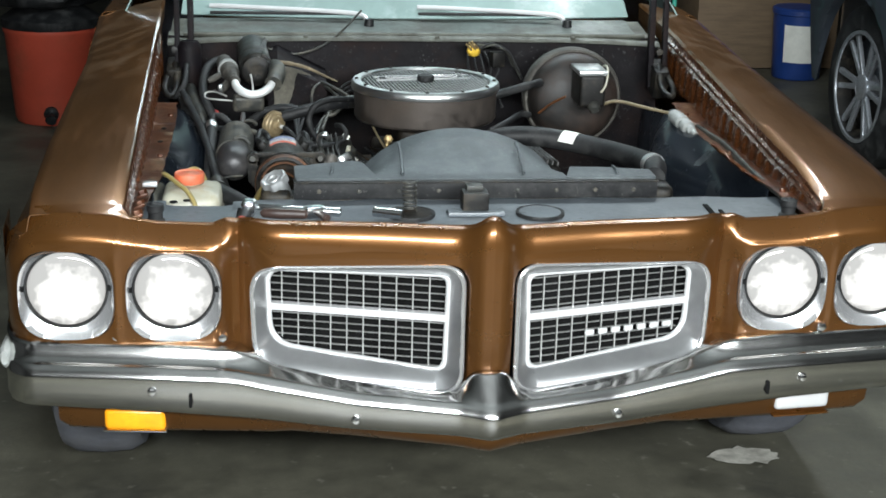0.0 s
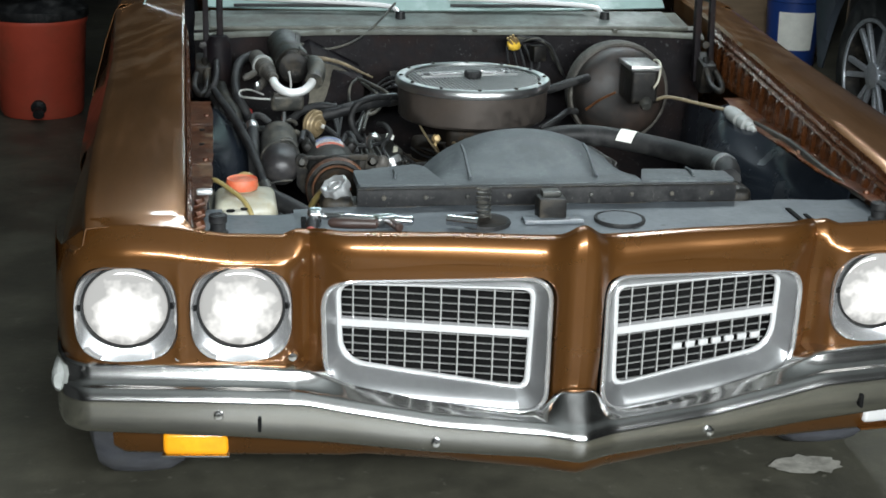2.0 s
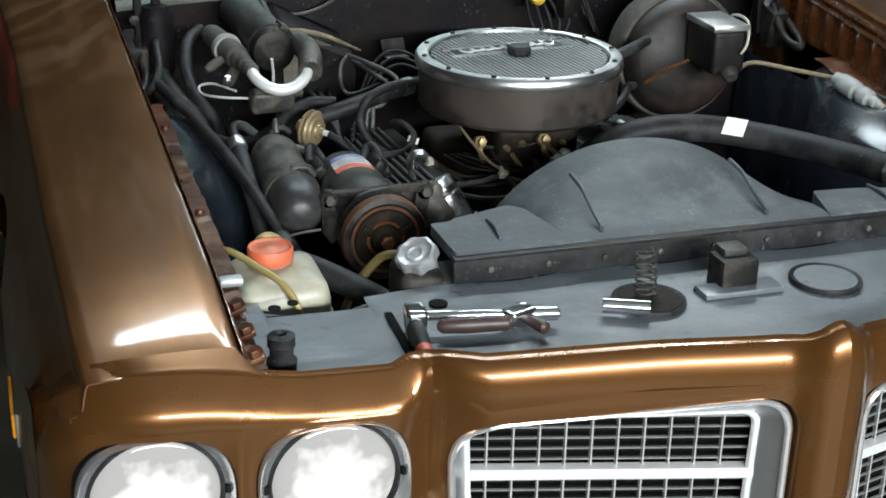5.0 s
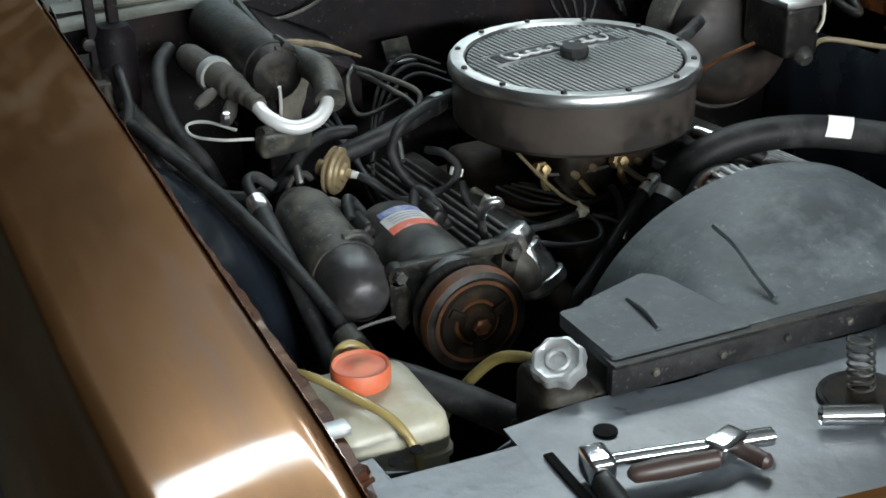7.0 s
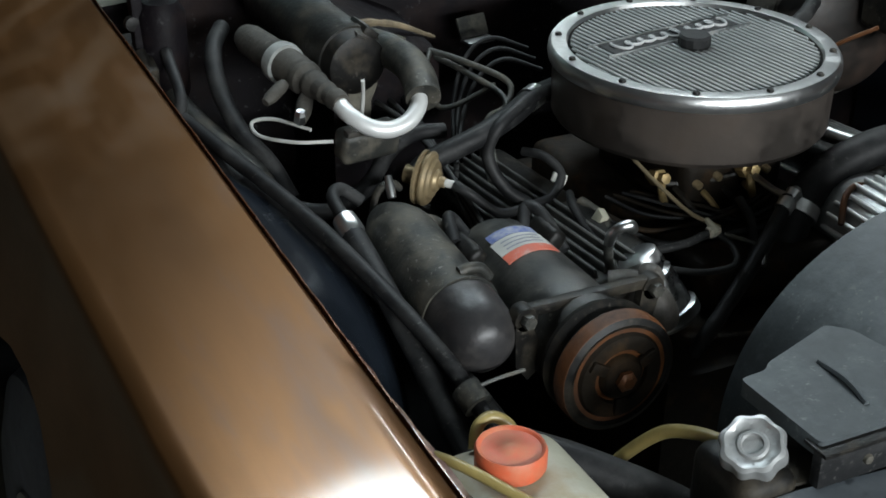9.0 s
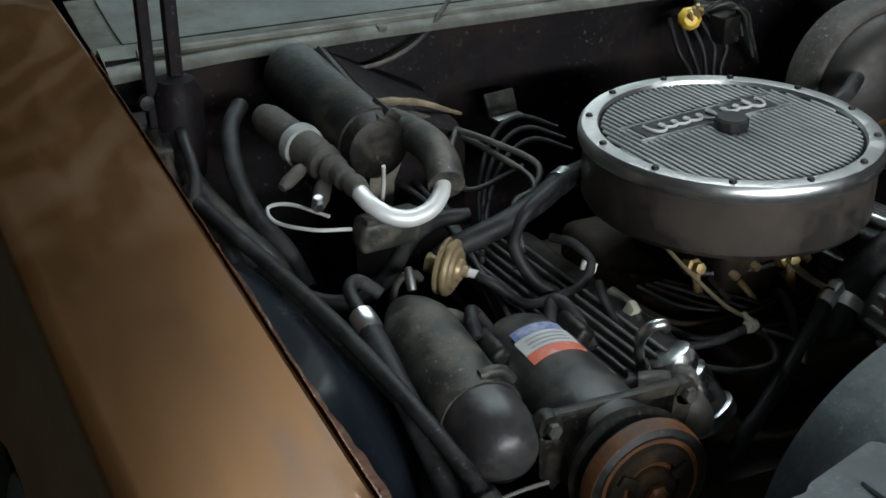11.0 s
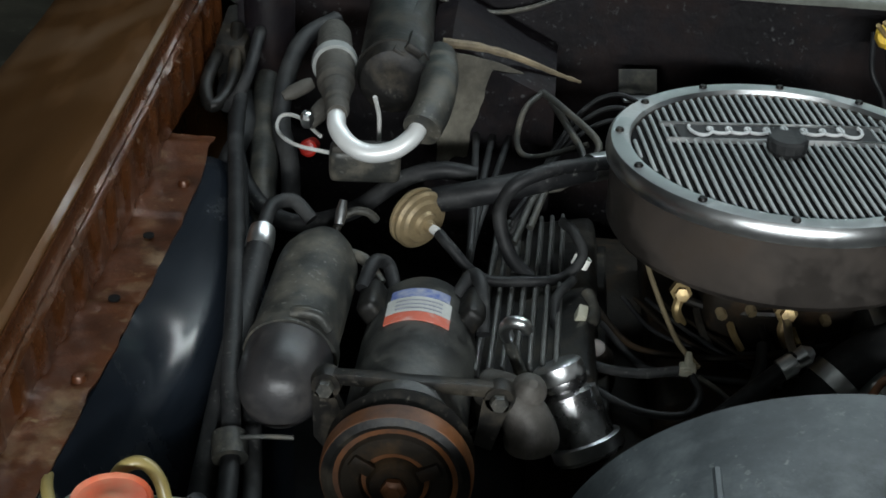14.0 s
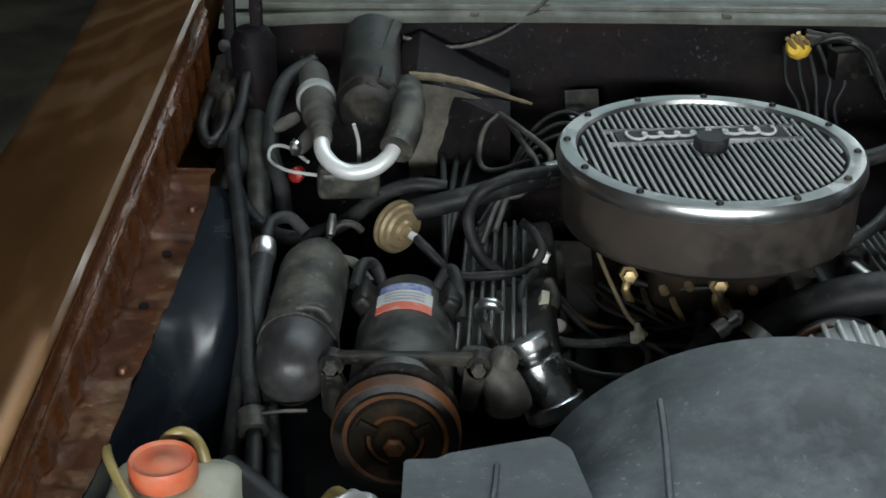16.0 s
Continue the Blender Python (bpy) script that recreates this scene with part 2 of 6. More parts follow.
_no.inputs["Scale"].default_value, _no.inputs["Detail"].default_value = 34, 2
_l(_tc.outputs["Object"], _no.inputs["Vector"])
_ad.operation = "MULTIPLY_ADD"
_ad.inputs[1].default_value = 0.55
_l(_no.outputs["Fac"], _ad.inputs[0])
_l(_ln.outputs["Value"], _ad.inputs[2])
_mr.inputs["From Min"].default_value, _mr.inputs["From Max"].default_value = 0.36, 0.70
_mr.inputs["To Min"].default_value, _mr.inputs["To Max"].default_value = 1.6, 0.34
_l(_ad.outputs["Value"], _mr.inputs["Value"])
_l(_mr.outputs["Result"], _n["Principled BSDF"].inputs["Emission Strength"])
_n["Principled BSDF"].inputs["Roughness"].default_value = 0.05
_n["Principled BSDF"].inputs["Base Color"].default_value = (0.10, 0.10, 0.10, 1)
BOWL = mat("black_bowl_paint", (0.026, 0.025, 0.026), 0.38, 0.15, 0.45, 14, 0.35, dirt=(0.065, 0.058, 0.052), dirt_amount=0.28, dirt_scale=18, spec=0.4)
FAINT = mat("faint_grey_print", (0.20, 0.21, 0.25), 0.6, 0.0, 0.3, 60)
LABELW = mat("faded_label_white", (0.42, 0.42, 0.40), 0.6, 0.0, 0.15, 40)
RIBS = mat("satin_ribs", (0.32, 0.335, 0.33), 0.6, 0.1, 0.15, 20, spec=0.12)
PIPE_WHITE = mat("matt_aluminium_pipe", (0.62, 0.63, 0.62), 0.42, 0.35, 0.1, 20, 0.1)
TANWIRE = mat("tan_line", (0.17, 0.135, 0.08), 0.5, 0.2, 0.25, 25)
SLAT = mat("grille_slat_grey", (0.20, 0.20, 0.195), 0.4, 0.4, 0.15, 25)
LAMP_BEZEL = mat("polished_lamp_bezel", (0.80, 0.80, 0.81), 0.20, 0.85, 0.03, 3)
BEZEL = mat("bright_bezel", (0.64, 0.64, 0.64), 0.22, 0.35, 0.04, 14)
PALECAP = mat("weathered_pale_rubber", (0.24, 0.25, 0.24), 0.6, 0.0, 0.3, 40, 0.4)
TANEDGE = mat("tan_edge", (0.20, 0.155, 0.095), 0.7, 0.0, 0.4, 20, 0.5, dirt=(0.03, 0.025, 0.018), dirt_amount=0.25, dirt_scale=18)
SATIN = mat("satin_cast_cap", (0.42, 0.43, 0.43), 0.42, 0.7, 0.15, 25, 0.2, dirt=(0.12, 0.115, 0.10), dirt_amount=0.12, dirt_scale=30)
OLDZINC = mat("tarnished_zinc", (0.27, 0.205, 0.115), 0.45, 0.5, 0.3, 30, 0.2, dirt=(0.06, 0.05, 0.035), dirt_amount=0.2, dirt_scale=40)
STAINED = mat("stained_pad", (0.15, 0.138, 0.108), 0.8, 0.0, 0.4, 14, 0.5, dirt=(0.008, 0.007, 0.006), dirt_amount=0.42, dirt_scale=9)
DARKCHROME = mat("dark_chrome_tube", (0.26, 0.26, 0.26), 0.27, 1.0, 0.2, 16, 0.1, dirt=(0.03, 0.026, 0.02), dirt_amount=0.1, dirt_scale=22)
CASTGREY = mat("dull_cast_grey", (0.10, 0.092, 0.082), 0.5, 0.3, 0.4, 24, 0.6, dirt=(0.02, 0.016, 0.012), dirt_amount=0.45, dirt_scale=26)
BUMPER = mat("weathered_chrome", (0.70, 0.70, 0.69), 0.15, 1.0, 0.08, 6, 0.0, dirt=(0.22, 0.17, 0.11), dirt_amount=-0.17, dirt_scale=9, dirt_rough=0.5)
# paler than the cowl, with the glare below the windscreen put into the colour
VENT_GLARE = mat("vent_paint_with_glare", (0.085, 0.098, 0.090), 0.4, 0.0, 0.4, 7, 0.15, dirt=(0.045, 0.040, 0.030), dirt_amount=0.45, dirt_scale=8)
GRIP = mat("dark_brown_grip", (0.035, 0.020, 0.016), 0.45, 0.0, 0.3, 30, 0.2)
VSLAT = mat("bright_grille_bar", (0.36, 0.36, 0.35), 0.4, 0.3, 0.1, 25)
STAIN = mat("pale_dried_spill", (0.34, 0.33, 0.29), 0.7, 0.0, 0.4, 18, 0.3, dirt=(0.10, 0.095, 0.08), dirt_amount=0.3, dirt_scale=14)
# pale base and paler patches put glare and reflections into the glass colour
WINDSCREEN = mat("windscreen_glass_with_glare", (0.20, 0.27, 0.255), 0.16, 0.0, 0.25, 3, dirt=(0.42, 0.47, 0.46), dirt_amount=0.1, dirt_scale=5, dirt_rough=0.4, spec=0.9)

# ---- mesh helpers ----


def finish(bm, name, material, smooth=40):
    bmesh.ops.recalc_face_normals(bm, faces=bm.faces)
    for f in bm.faces:
        f.smooth = True
    for e in bm.edges:
        if len(e.link_faces) == 2 and e.calc_face_angle(0) > radians(smooth):
            e.smooth = False
    me = bpy.data.meshes.new(name)
    bm.to_mesh(me)
    bm.free()
    me.materials.append(material)
    return me


def part(name, bm, material, parent=None, label="", smooth=40):
    ob = new(name, finish(bm, name, material, smooth))
    if parent:
        ob.parent = parent
    return tagged(ob, label)


def thing(name, label, category, group="", kind=""):
    return tagged(new(name), label, category, group, kind)


def box(cx, cy, cz, sx, sy, sz, bevel=0.004, m=None, seg=2):
    bm = bmesh.new()
    bmesh.ops.create_cube(bm, size=1)
    bmesh.ops.scale(bm, vec=(sx, sy, sz), verts=bm.verts)
    if bevel:
        bmesh.ops.bevel(bm, geom=bm.edges[:], offset=min(bevel, 0.45 * min(sx, sy, sz)), segments=seg, affect="EDGES", profile=0.6)
    if m is not None:
        bmesh.ops.transform(bm, matrix=m, verts=bm.verts)
    bmesh.ops.translate(bm, vec=(cx, cy, cz), verts=bm.verts)
    return bm


def loft(rings, closed=True, cap=True):
    """Rings of equally many points, skinned in order."""
    bm = bmesh.new()
    vs = [[bm.verts.new(p) for p in r] for r in rings]
    k = len(rings[0])
    for a, b in zip(vs, vs[1:]):
        for i in range(k if closed else k - 1):
            j = (i + 1) % k
            bm.faces.new((a[i], a[j], b[j], b[i]))
    if cap and closed:
        bm.faces.new(vs[0][::-1])
        bm.faces.new(vs[-1])
    return bm


def lathe(profile, segs=32, m=None, cap=True):
    """profile: (radius, height) pairs turned round z; m: the pose."""
    rings = [[(r * math.cos(a), r * math.sin(a), h) for a in (2 * math.pi * i / segs for i in range(segs))] for r, h in profile]
    bm = loft(rings, cap=cap)
    if m is not None:
        bmesh.ops.transform(bm, matrix=m, verts=bm.verts)
    return bm


def axis_pose(p, q):
    """A pose at p with its z axis towards q."""
    d = Vector(q) - Vector(p)
    return Matrix.Translation(p) @ d.to_track_quat("Z", "Y").to_matrix().to_4x4()


def smooth_points(pts, per=6):
    p = [Vector(v) for v in pts]
    if len(p) < 3:
        return p
    p = [2 * p[0] - p[1]] + p + [2 * p[-1] - p[-2]]
    out = []
    for i in range(1, len(p) - 2):
        for k in range(per):
            t = k / per
            a, b, c, d = p[i - 1], p[i], p[i + 1], p[i + 2]
            out.append(0.5 * (2 * b + (c - a) * t + (2 * a - 5 * b + 4 * c - d) * t * t + (3 * b - a - 3 * c + d) * t ** 3))
    return out + [p[-2]]


def tube(pts, r, segs=10, per=6, radius=None):
    """A round tube through the points; radius(u) may vary it along its length."""
    ps = smooth_points(pts, per)
    up, rings = Vector((0, 0, 1)), []
    n0 = None
    for i, p in enumerate(ps):
        d = (ps[min(i + 1, len(ps) - 1)] - ps[max(i - 1, 0)]).normalized()
        if n0 is None:
            n0 = d.cross(up if abs(d.z) < 0.9 else Vector((1, 0, 0))).normalized()
        n0 = (n0 - d * n0.dot(d)).normalized()
        b = d.cross(n0)
        rr = r * (radius(i / (len(ps) - 1)) if radius else 1)
        rings.append([p + rr * (math.cos(a) * n0 + math.sin(a) * b) for a in (2 * math.pi * k / segs for k in range(segs))])
    return loft(rings)


def rounded(corners, r, n=6):
    """A closed outline in 2D through four or more corners, each rounded by r (a number or one for each)."""
    out = []
    k = len(corners)
    for i in range(k):
        p, a, b = (Vector(corners[j % k]) for j in (i, i - 1, i + 1))
        rr = r[i] if isinstance(r, (list, tuple)) else r
        u, v = (a - p).normalized(), (b - p).normalized()
        s, e = p + u * rr, p + v * rr
        for q in range(n + 1):
            t = q / n
            out.append((1 - t) ** 2 * s + 2 * t * (1 - t) * p + t * t * e)
    return out


def interp(x, table):
    return float(np.interp(x, [a for a, _ in table], [b for _, b in table]))


def grid_mesh(us, vs, fn):
    bm = bmesh.new()
    rows = [[bm.verts.new(fn(u, v)) for v in vs] for u in us]
    for a, b in zip(rows, rows[1:]):
        for i in range(len(vs) - 1):
            bm.faces.new((a[i], a[i + 1], b[i + 1], b[i]))
    return bm


def thicken(bm, d):
    bmesh.ops.recalc_face_normals(bm, faces=bm.faces)
    bmesh.ops.solidify(bm, geom=bm.faces[:], thickness=d)
    return bm


def linspace(a, b, n):
    return [a + (b - a) * i / (n - 1) for i in range(n)]


def merge(*bms):
    """Several closed pieces of one part in one mesh."""
    out = bmesh.new()
    for b in bms:
        me = bpy.data.meshes.new("tmp")
        b.to_mesh(me)
        b.free()
        out.from_mesh(me)
        bpy.data.meshes.remove(me)
    return out


def mirrored(bm):
    bmesh.ops.scale(bm, vec=(-1, 1, 1), verts=bm.verts)
    bmesh.ops.reverse_faces(bm, faces=bm.faces)
    return bm


# ---- the setting ----
floor = part("floor", grid_mesh(linspace(-9, 9, 40), linspace(-9, 11, 40), lambda x, y: (x, y, 0.004 * noise.noise(Vector((x, y, 0)) * 1.5))), CONCRETE)
tagged(floor, "stained dark concrete garage floor", "floor", kind="structure")
for nm, c, s in (("wall_north", (0, 8.6, 1.5), (12, 0.2, 3.2)), ("wall_south", (0, -5.1, 1.5), (12, 0.2, 3.2)),
                 ("wall_west", (-4.6, 1.2, 1.5), (0.2, 14.8, 3.2)), ("wall_east", (5.6, 1.2, 1.5), (0.2, 14.8, 3.2))):
    tagged(part(nm, box(*c, *s, 0), WALL), "plain dark garage wall", "wall", kind="structure")
tagged(part("ceiling", box(0, 1.2, 3.1, 12, 15, 0.2, 0), CEILING), "unseen garage ceiling, kept pale to brighten the chrome", "ceiling", kind="structure")
spill = bmesh.new()
spill.faces.new([spill.verts.new((0.735 + (0.085 + 0.03 * noise.noise(Vector((i * 0.9, 1, 0)))) * math.cos(i * math.pi / 14), 0.63 + (0.045 + 0.02 * noise.noise(Vector((i * 0.8, 4, 0)))) * math.sin(i * math.pi / 14), 0.0065)) for i in range(28)])
part("dried_spill", spill, STAIN, floor, "pale dried spill on the concrete")


# ---- the car: bodywork ----
car = thing("car", "copper-brown metallic vintage coupe with its engine bay open", "car")

FACE = [(0, -0.035), (0.02, -0.032), (0.035, -0.02), (0.05, -0.002), (0.2, 0.03), (0.40, 0.062), (0.435, 0.085), (0.455, 0.10), (0.47, 0.092),
        (0.485, 0.07), (0.50, 0.062), (0.58, 0.064), (0.665, 0.072), (0.675, 0.069), (0.69, 0.074), (0.77, 0.082), (0.84, 0.10), (0.866, 0.125), (0.883, 0.16), (0.89, 0.20)]


def roll(x):
    """Height of the brow's rounding."""
    return 0.045 - 0.005 * lamp_side(x)


def lamp_side(x):
    """0 over the grilles, where the brow is a round roll, 1 over the lamps, where it is a slanting chamfer."""
    t = min(1, max(0, (abs(x) - 0.457) / 0.035))
    return t * t * (3 - 2 * t)


FACE_TOP = [(0, -0.035), (0.02, -0.032), (0.035, -0.02), (0.05, -0.002), (0.2, 0.025), (0.40, 0.044), (0.43, 0.062), (0.455, 0.082), (0.475, 0.068), (0.50, 0.056), (0.665, 0.060), (0.77, 0.072), (0.84, 0.10), (0.866, 0.125), (0.883, 0.16), (0.89, 0.20)]


def top_z(x):
    x = abs(x)
    z = 0.773 + 0.027 * math.exp(-((x / 0.03) ** 2)) + 0.012 * max(0, (x - 0.45) / 0.4)
    z -= 0.006 * math.exp(-(((x - 0.457) / 0.016) ** 2))
    z -= 0.012 * lamp_side(x - 0.01) * min(1, max(0, (0.668 - x) / 0.06))
    if x > 0.64:
        z -= 0.006 * min(1, (x - 0.64) / 0.02)
        z += 0.008 * math.sin(math.pi * min(1, (x - 0.64) / 0.185))
    return z - (0.075 * ((x - 0.80) / 0.09) ** 2 if x > 0.80 else 0)


def face_y(x, z):
    x = abs(x)
    t = min(1, max(0, (z - 0.655) / 0.105))
    t = t * t * (3 - 2 * t)
    y = interp(x, FACE) * (1 - t) + interp(x, FACE_TOP) * t
    r = roll(x)
    up = z - (top_z(x) - r)
    if up > 0:
        k = lamp_side(x)
        y += (1 - k) * 0.5 * (r - math.sqrt(max(0, r ** 2 - min(up, r) ** 2))) + k * 0.034 * (min(up, r) / r) ** 1.15
    if z < 0.57:
        y += (0.57 - z) * 0.20 + (0.5 * max(0, 0.541 - z) if x > 0.49 else 0)
    return y


def cell(x0, x1, z0, z1, hole, rings=5):
    """A piece of the front panel from x0 to x1 and z0 to z1 with a rounded opening that turns inwards."""
    c = sum((Vector(p) for p in hole), Vector((0, 0))) / len(hole)
    outer = []
    for p in hole:
        d = Vector(p) - c
        s = min((x1 - c.x) / d.x if d.x > 1e-6 else 9, (x0 - c.x) / d.x if d.x < -1e-6 else 9,
                (z1 - c.y) / d.y if d.y > 1e-6 else 9, (z0 - c.y) / d.y if d.y < -1e-6 else 9)
        outer.append(c + d * s)
    for corner in ((x0, z0), (x0, z1), (x1, z0), (x1, z1)):
        k = min(range(len(outer)), key=lambda i: (outer[i] - Vector(corner)).length)
        outer[k] = Vector(corner)
    loops = []
    for i in range(rings + 1):
        t = i / rings
        loops.append([(q.x, face_y(q.x, q.y), q.y) for q in (o * (1 - t) + Vector(h) * t for o, h in zip(outer, hole))])
    for dy, f in ((0.006, 0.995), (0.03, 0.985)):
        loops.append([(q.x, face_y(h[0], h[1]) + dy, q.y) for h in hole for q in (c + (Vector(h) - c) * f,)])
    return loft(loops, cap=False)


def squircle(cx, cz, rx, rz, n=48, p=2.6, flat=0.0):
    out = []
    for i in range(n):
        a = 2 * math.pi * i / n
        ca, sa = math.cos(a), math.sin(a)
        out.append((cx + rx * math.copysign(abs(ca) ** (2 / p), ca), cz + rz * math.copysign(abs(sa) ** (2 / p), sa)))
    return out


LAMPS = [(0.572, 0.647), (0.765, 0.646)]
GRILLE_OUT = [(0.040, 0.712), (0.437, 0.692), (0.430, 0.484), (0.040, 0.450)]
GRILLE_FRAME = [(0.050, 0.709), (0.434, 0.689), (0.427, 0.488), (0.050, 0.456)]
GRILLE_IN = [(0.073, 0.680), (0.404, 0.668), (0.399, 0.523), (0.078, 0.494)]


WING_Z = [(0.075, 0.776), (0.122, 0.7845), (0.15, 0.7905), (0.2, 0.801), (0.24, 0.809), (0.27, 0.814), (0.3, 0.8185), (0.33, 0.822), (0.36, 0.825), (0.45, 0.833), (0.6, 0.847), (0.9, 0.875), (1.2, 0.903), (1.4, 0.921), (1.75, 0.94)]
WING_OUT = [(0.075, 0.777), (0.15, 0.789), (0.24, 0.803), (0.3, 0.809), (0.36, 0.813), (0.45, 0.818), (0.6, 0.826), (0.9, 0.843), (1.4, 0.872), (1.75, 0.89)]


def wing_out(y):
    return interp(y, [(0.07, 0.819), (0.2, 0.829), (0.5, 0.838), (1.2, 0.843), (1.75, 0.868)])


def wing_top(x, y):
    xi, xo = 0.661 + 0.017 * (y - 0.15), wing_out(y)
    t = min(1, max(0, (x - xi) / (xo - xi)))
    zi, zo = interp(y, WING_Z), interp(y, WING_OUT)
    return zi + (zo - zi) * t + 0.003 * math.sin(t * math.pi)


def front_half(s):
    bms = []
    for hole, x0, x1 in ((rounded(GRILLE_OUT, [0.045, 0.06, 0.062, 0.05], 12), 0.028, 0.455),
                         (squircle(0.572, 0.6345, 0.087, 0.086, 52, 3.0), 0.455, 0.669), (squircle(0.765, 0.6335, 0.087, 0.086, 52, 3.0), 0.669, 0.89)):
        z0 = 0.44 if x0 < 0.1 else 0.5405
        bms.append(cell(x0, x1, z0, 0.728, hole))
    bms.append(grid_mesh(linspace(0.455, 0.89, 40), [0.5405, 0.537, 0.532, 0.526, 0.519, 0.51], lambda x, z: (x, face_y(x, z), z)))
    # the rounded brow and the lip behind it
    us = [0.0, 0.006, 0.014, 0.022, 0.028, 0.035, 0.045, 0.06] + linspace(0.08, 0.43, 12) + [0.44, 0.4475, 0.452, 0.455, 0.459, 0.465, 0.47, 0.477, 0.485, 0.5] + linspace(0.52, 0.65, 6) + [0.6645, 0.6655, 0.67, 0.6752, 0.6765, 0.682, 0.69] + linspace(0.71, 0.80, 5) + [0.82, 0.84, 0.855, 0.866, 0.876, 0.883, 0.89]

    def brow(x, v):
        zt = top_z(x)
        if v < 0:
            z = min(0.728, zt - 0.024) - (0.016 if x < 0.49 else 0.005)
            return (x, face_y(x, z) + 0.0012, z)
        if v <= 1:
            base = min(0.728, zt - 0.024)
            z = base + (zt - base) * math.sin(v * math.pi / 2)
            return (x, face_y(x, z), z)
        back = face_y(x, zt) + 0.004
        if x > 0.655:
            k = (v - 1) / 0.62
            if x < 0.822:
                return (x, back + (0.138 - back) * k, zt + (wing_top(x, 0.138) + 0.0007 - zt) * k ** 0.9)
            return (x, back + 0.05 * k, zt - (0.002 + 0.10 * (x - 0.822)) * k)
        return (x, back + 0.012 * (v - 1), zt + (0.0026 * min(1, (v - 1) / 0.5) if v < 1.6 else -0.03))
    bms.append(grid_mesh(us, [-1, 0, 0.15, 0.3, 0.45, 0.6, 0.72, 0.82, 0.9, 0.96, 1.0, 1.1, 1.2, 1.35, 1.5, 1.62], brow))
    # the ridge of the nose between the grilles
    bms.append(grid_mesh([0, 0.005, 0.012, 0.02, 0.028, 0.034, 0.039], linspace(0.47, 0.7285, 12), lambda x, z: (x, face_y(x, z) + (0.0018 if x > 0.025 else 0.0004), z)))
    bms.append(grid_mesh(linspace(0.6615, 0.6785, 8), linspace(0.52, 0.748, 14), lambda x, z: (x, face_y(x, z) + 0.0007, z)))
    # the deep fold between lamps and grille
    bms.append(grid_mesh([0.440, 0.4475, 0.452, 0.455, 0.459, 0.465, 0.47, 0.477, 0.485], linspace(0.52, 0.7595, 36), lambda x, z: (x, face_y(x, z) - (0.0011 if 0.441 < x < 0.484 else -0.0011), z)))
    bms.append(grid_mesh([0.165, 0.2, 0.235, 0.27, 0.32], linspace(0.44, 0.735, 8), lambda y, z: (0.884 + 0.009 * (y - 0.165) / 0.1, y, z)))
    bm = merge(*bms)
    bmesh.ops.remove_doubles(bm, verts=bm.verts, dist=0.0008)
    return mirrored(bm) if s < 0 else bm


for s in (-1, 1):
    part("front_panel", front_half(s), PAINT, car, smooth=60)


def fender(s):
    ys = [0.112, 0.125, 0.14, 0.17, 0.2, 0.22, 0.24, 0.255, 0.27, 0.285, 0.3, 0.315, 0.33, 0.345, 0.36, 0.39] + linspace(0.45, 1.75, 22)
    rings = []
    for y in ys:
        xi = 0.661 + 0.017 * (y - 0.15)
        sink = 0.004 * min(1, max(0, (0.145 - y) / 0.02))
        zi = interp(y, WING_Z) - sink
        xo = wing_out(y)
        zo = interp(y, WING_OUT) - sink
        low = 0.30 if y > 1.2 else 0.45 if y > 0.19 else zo - 0.045
        if abs(y - 0.84) < 0.385:
            low = max(low, 0.33 + math.sqrt(0.385 ** 2 - (y - 0.84) ** 2))
        wide = 0.885 + 0.055 * min(1, y / 1.6)
        sec = [(xi + 0.012, zi - 0.105), (xi + 0.012, zi - 0.055), (xi + 0.004, zi - 0.05), (xi + 0.002, zi - 0.02), (xi, zi - 0.008), (xi + 0.006, zi - 0.001)]
        for t in (0.15, 0.35, 0.55, 0.75, 0.92):
            sec.append((xi + (xo - xi) * t, zi + (zo - zi) * t + 0.003 * math.sin(t * math.pi)))
        sec += [(xo + 0.003, zo - 0.0008), (xo + 0.006, zo - 0.005), (xo + 0.0085, zo - 0.016), (xo + 0.012, zo - 0.034), (xo + 0.034, 0.74), (wide, 0.66), (wide + 0.004, 0.58), (wide - 0.008, 0.46), (wide - 0.03, 0.33)]
        cut = next((i for i, p in enumerate(sec) if i > 10 and p[1] < low), None)
        if cut:
            (xa, za), (xb, zb) = sec[cut - 1], sec[cut]
            xc = xa + (xb - xa) * (za - low) / (za - zb)
            sec[cut:] = [(xc, low)] * (len(sec) - cut)
        lim = interp(y, [(0.08, 0.824), (0.10, 0.836), (0.125, 0.858), (0.16, 0.876), (0.2, 0.885), (0.3, 0.93), (0.4, 0.95)])
        rings.append([(s * min(x, lim), y, z) for x, z in sec])
    bm = loft(rings, closed=False, cap=False)
    bmesh.ops.remove_doubles(bm, verts=bm.verts, dist=1e-5)
    return thicken(bm, 0.002)


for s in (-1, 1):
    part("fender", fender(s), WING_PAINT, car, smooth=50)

# ledge, rusty flange and black inner fender inside each wing


def flange_in(y):
    return interp(y, [(0.13, 0.630), (0.22, 0.633), (0.45, 0.617), (1.0, 0.616), (1.09, 0.622)])


def flange_z(y):
    return interp(y, [(0.13, 0.760), (0.45, 0.757), (0.78, 0.757), (0.92, 0.761), (1.02, 0.770), (1.09, 0.780)])


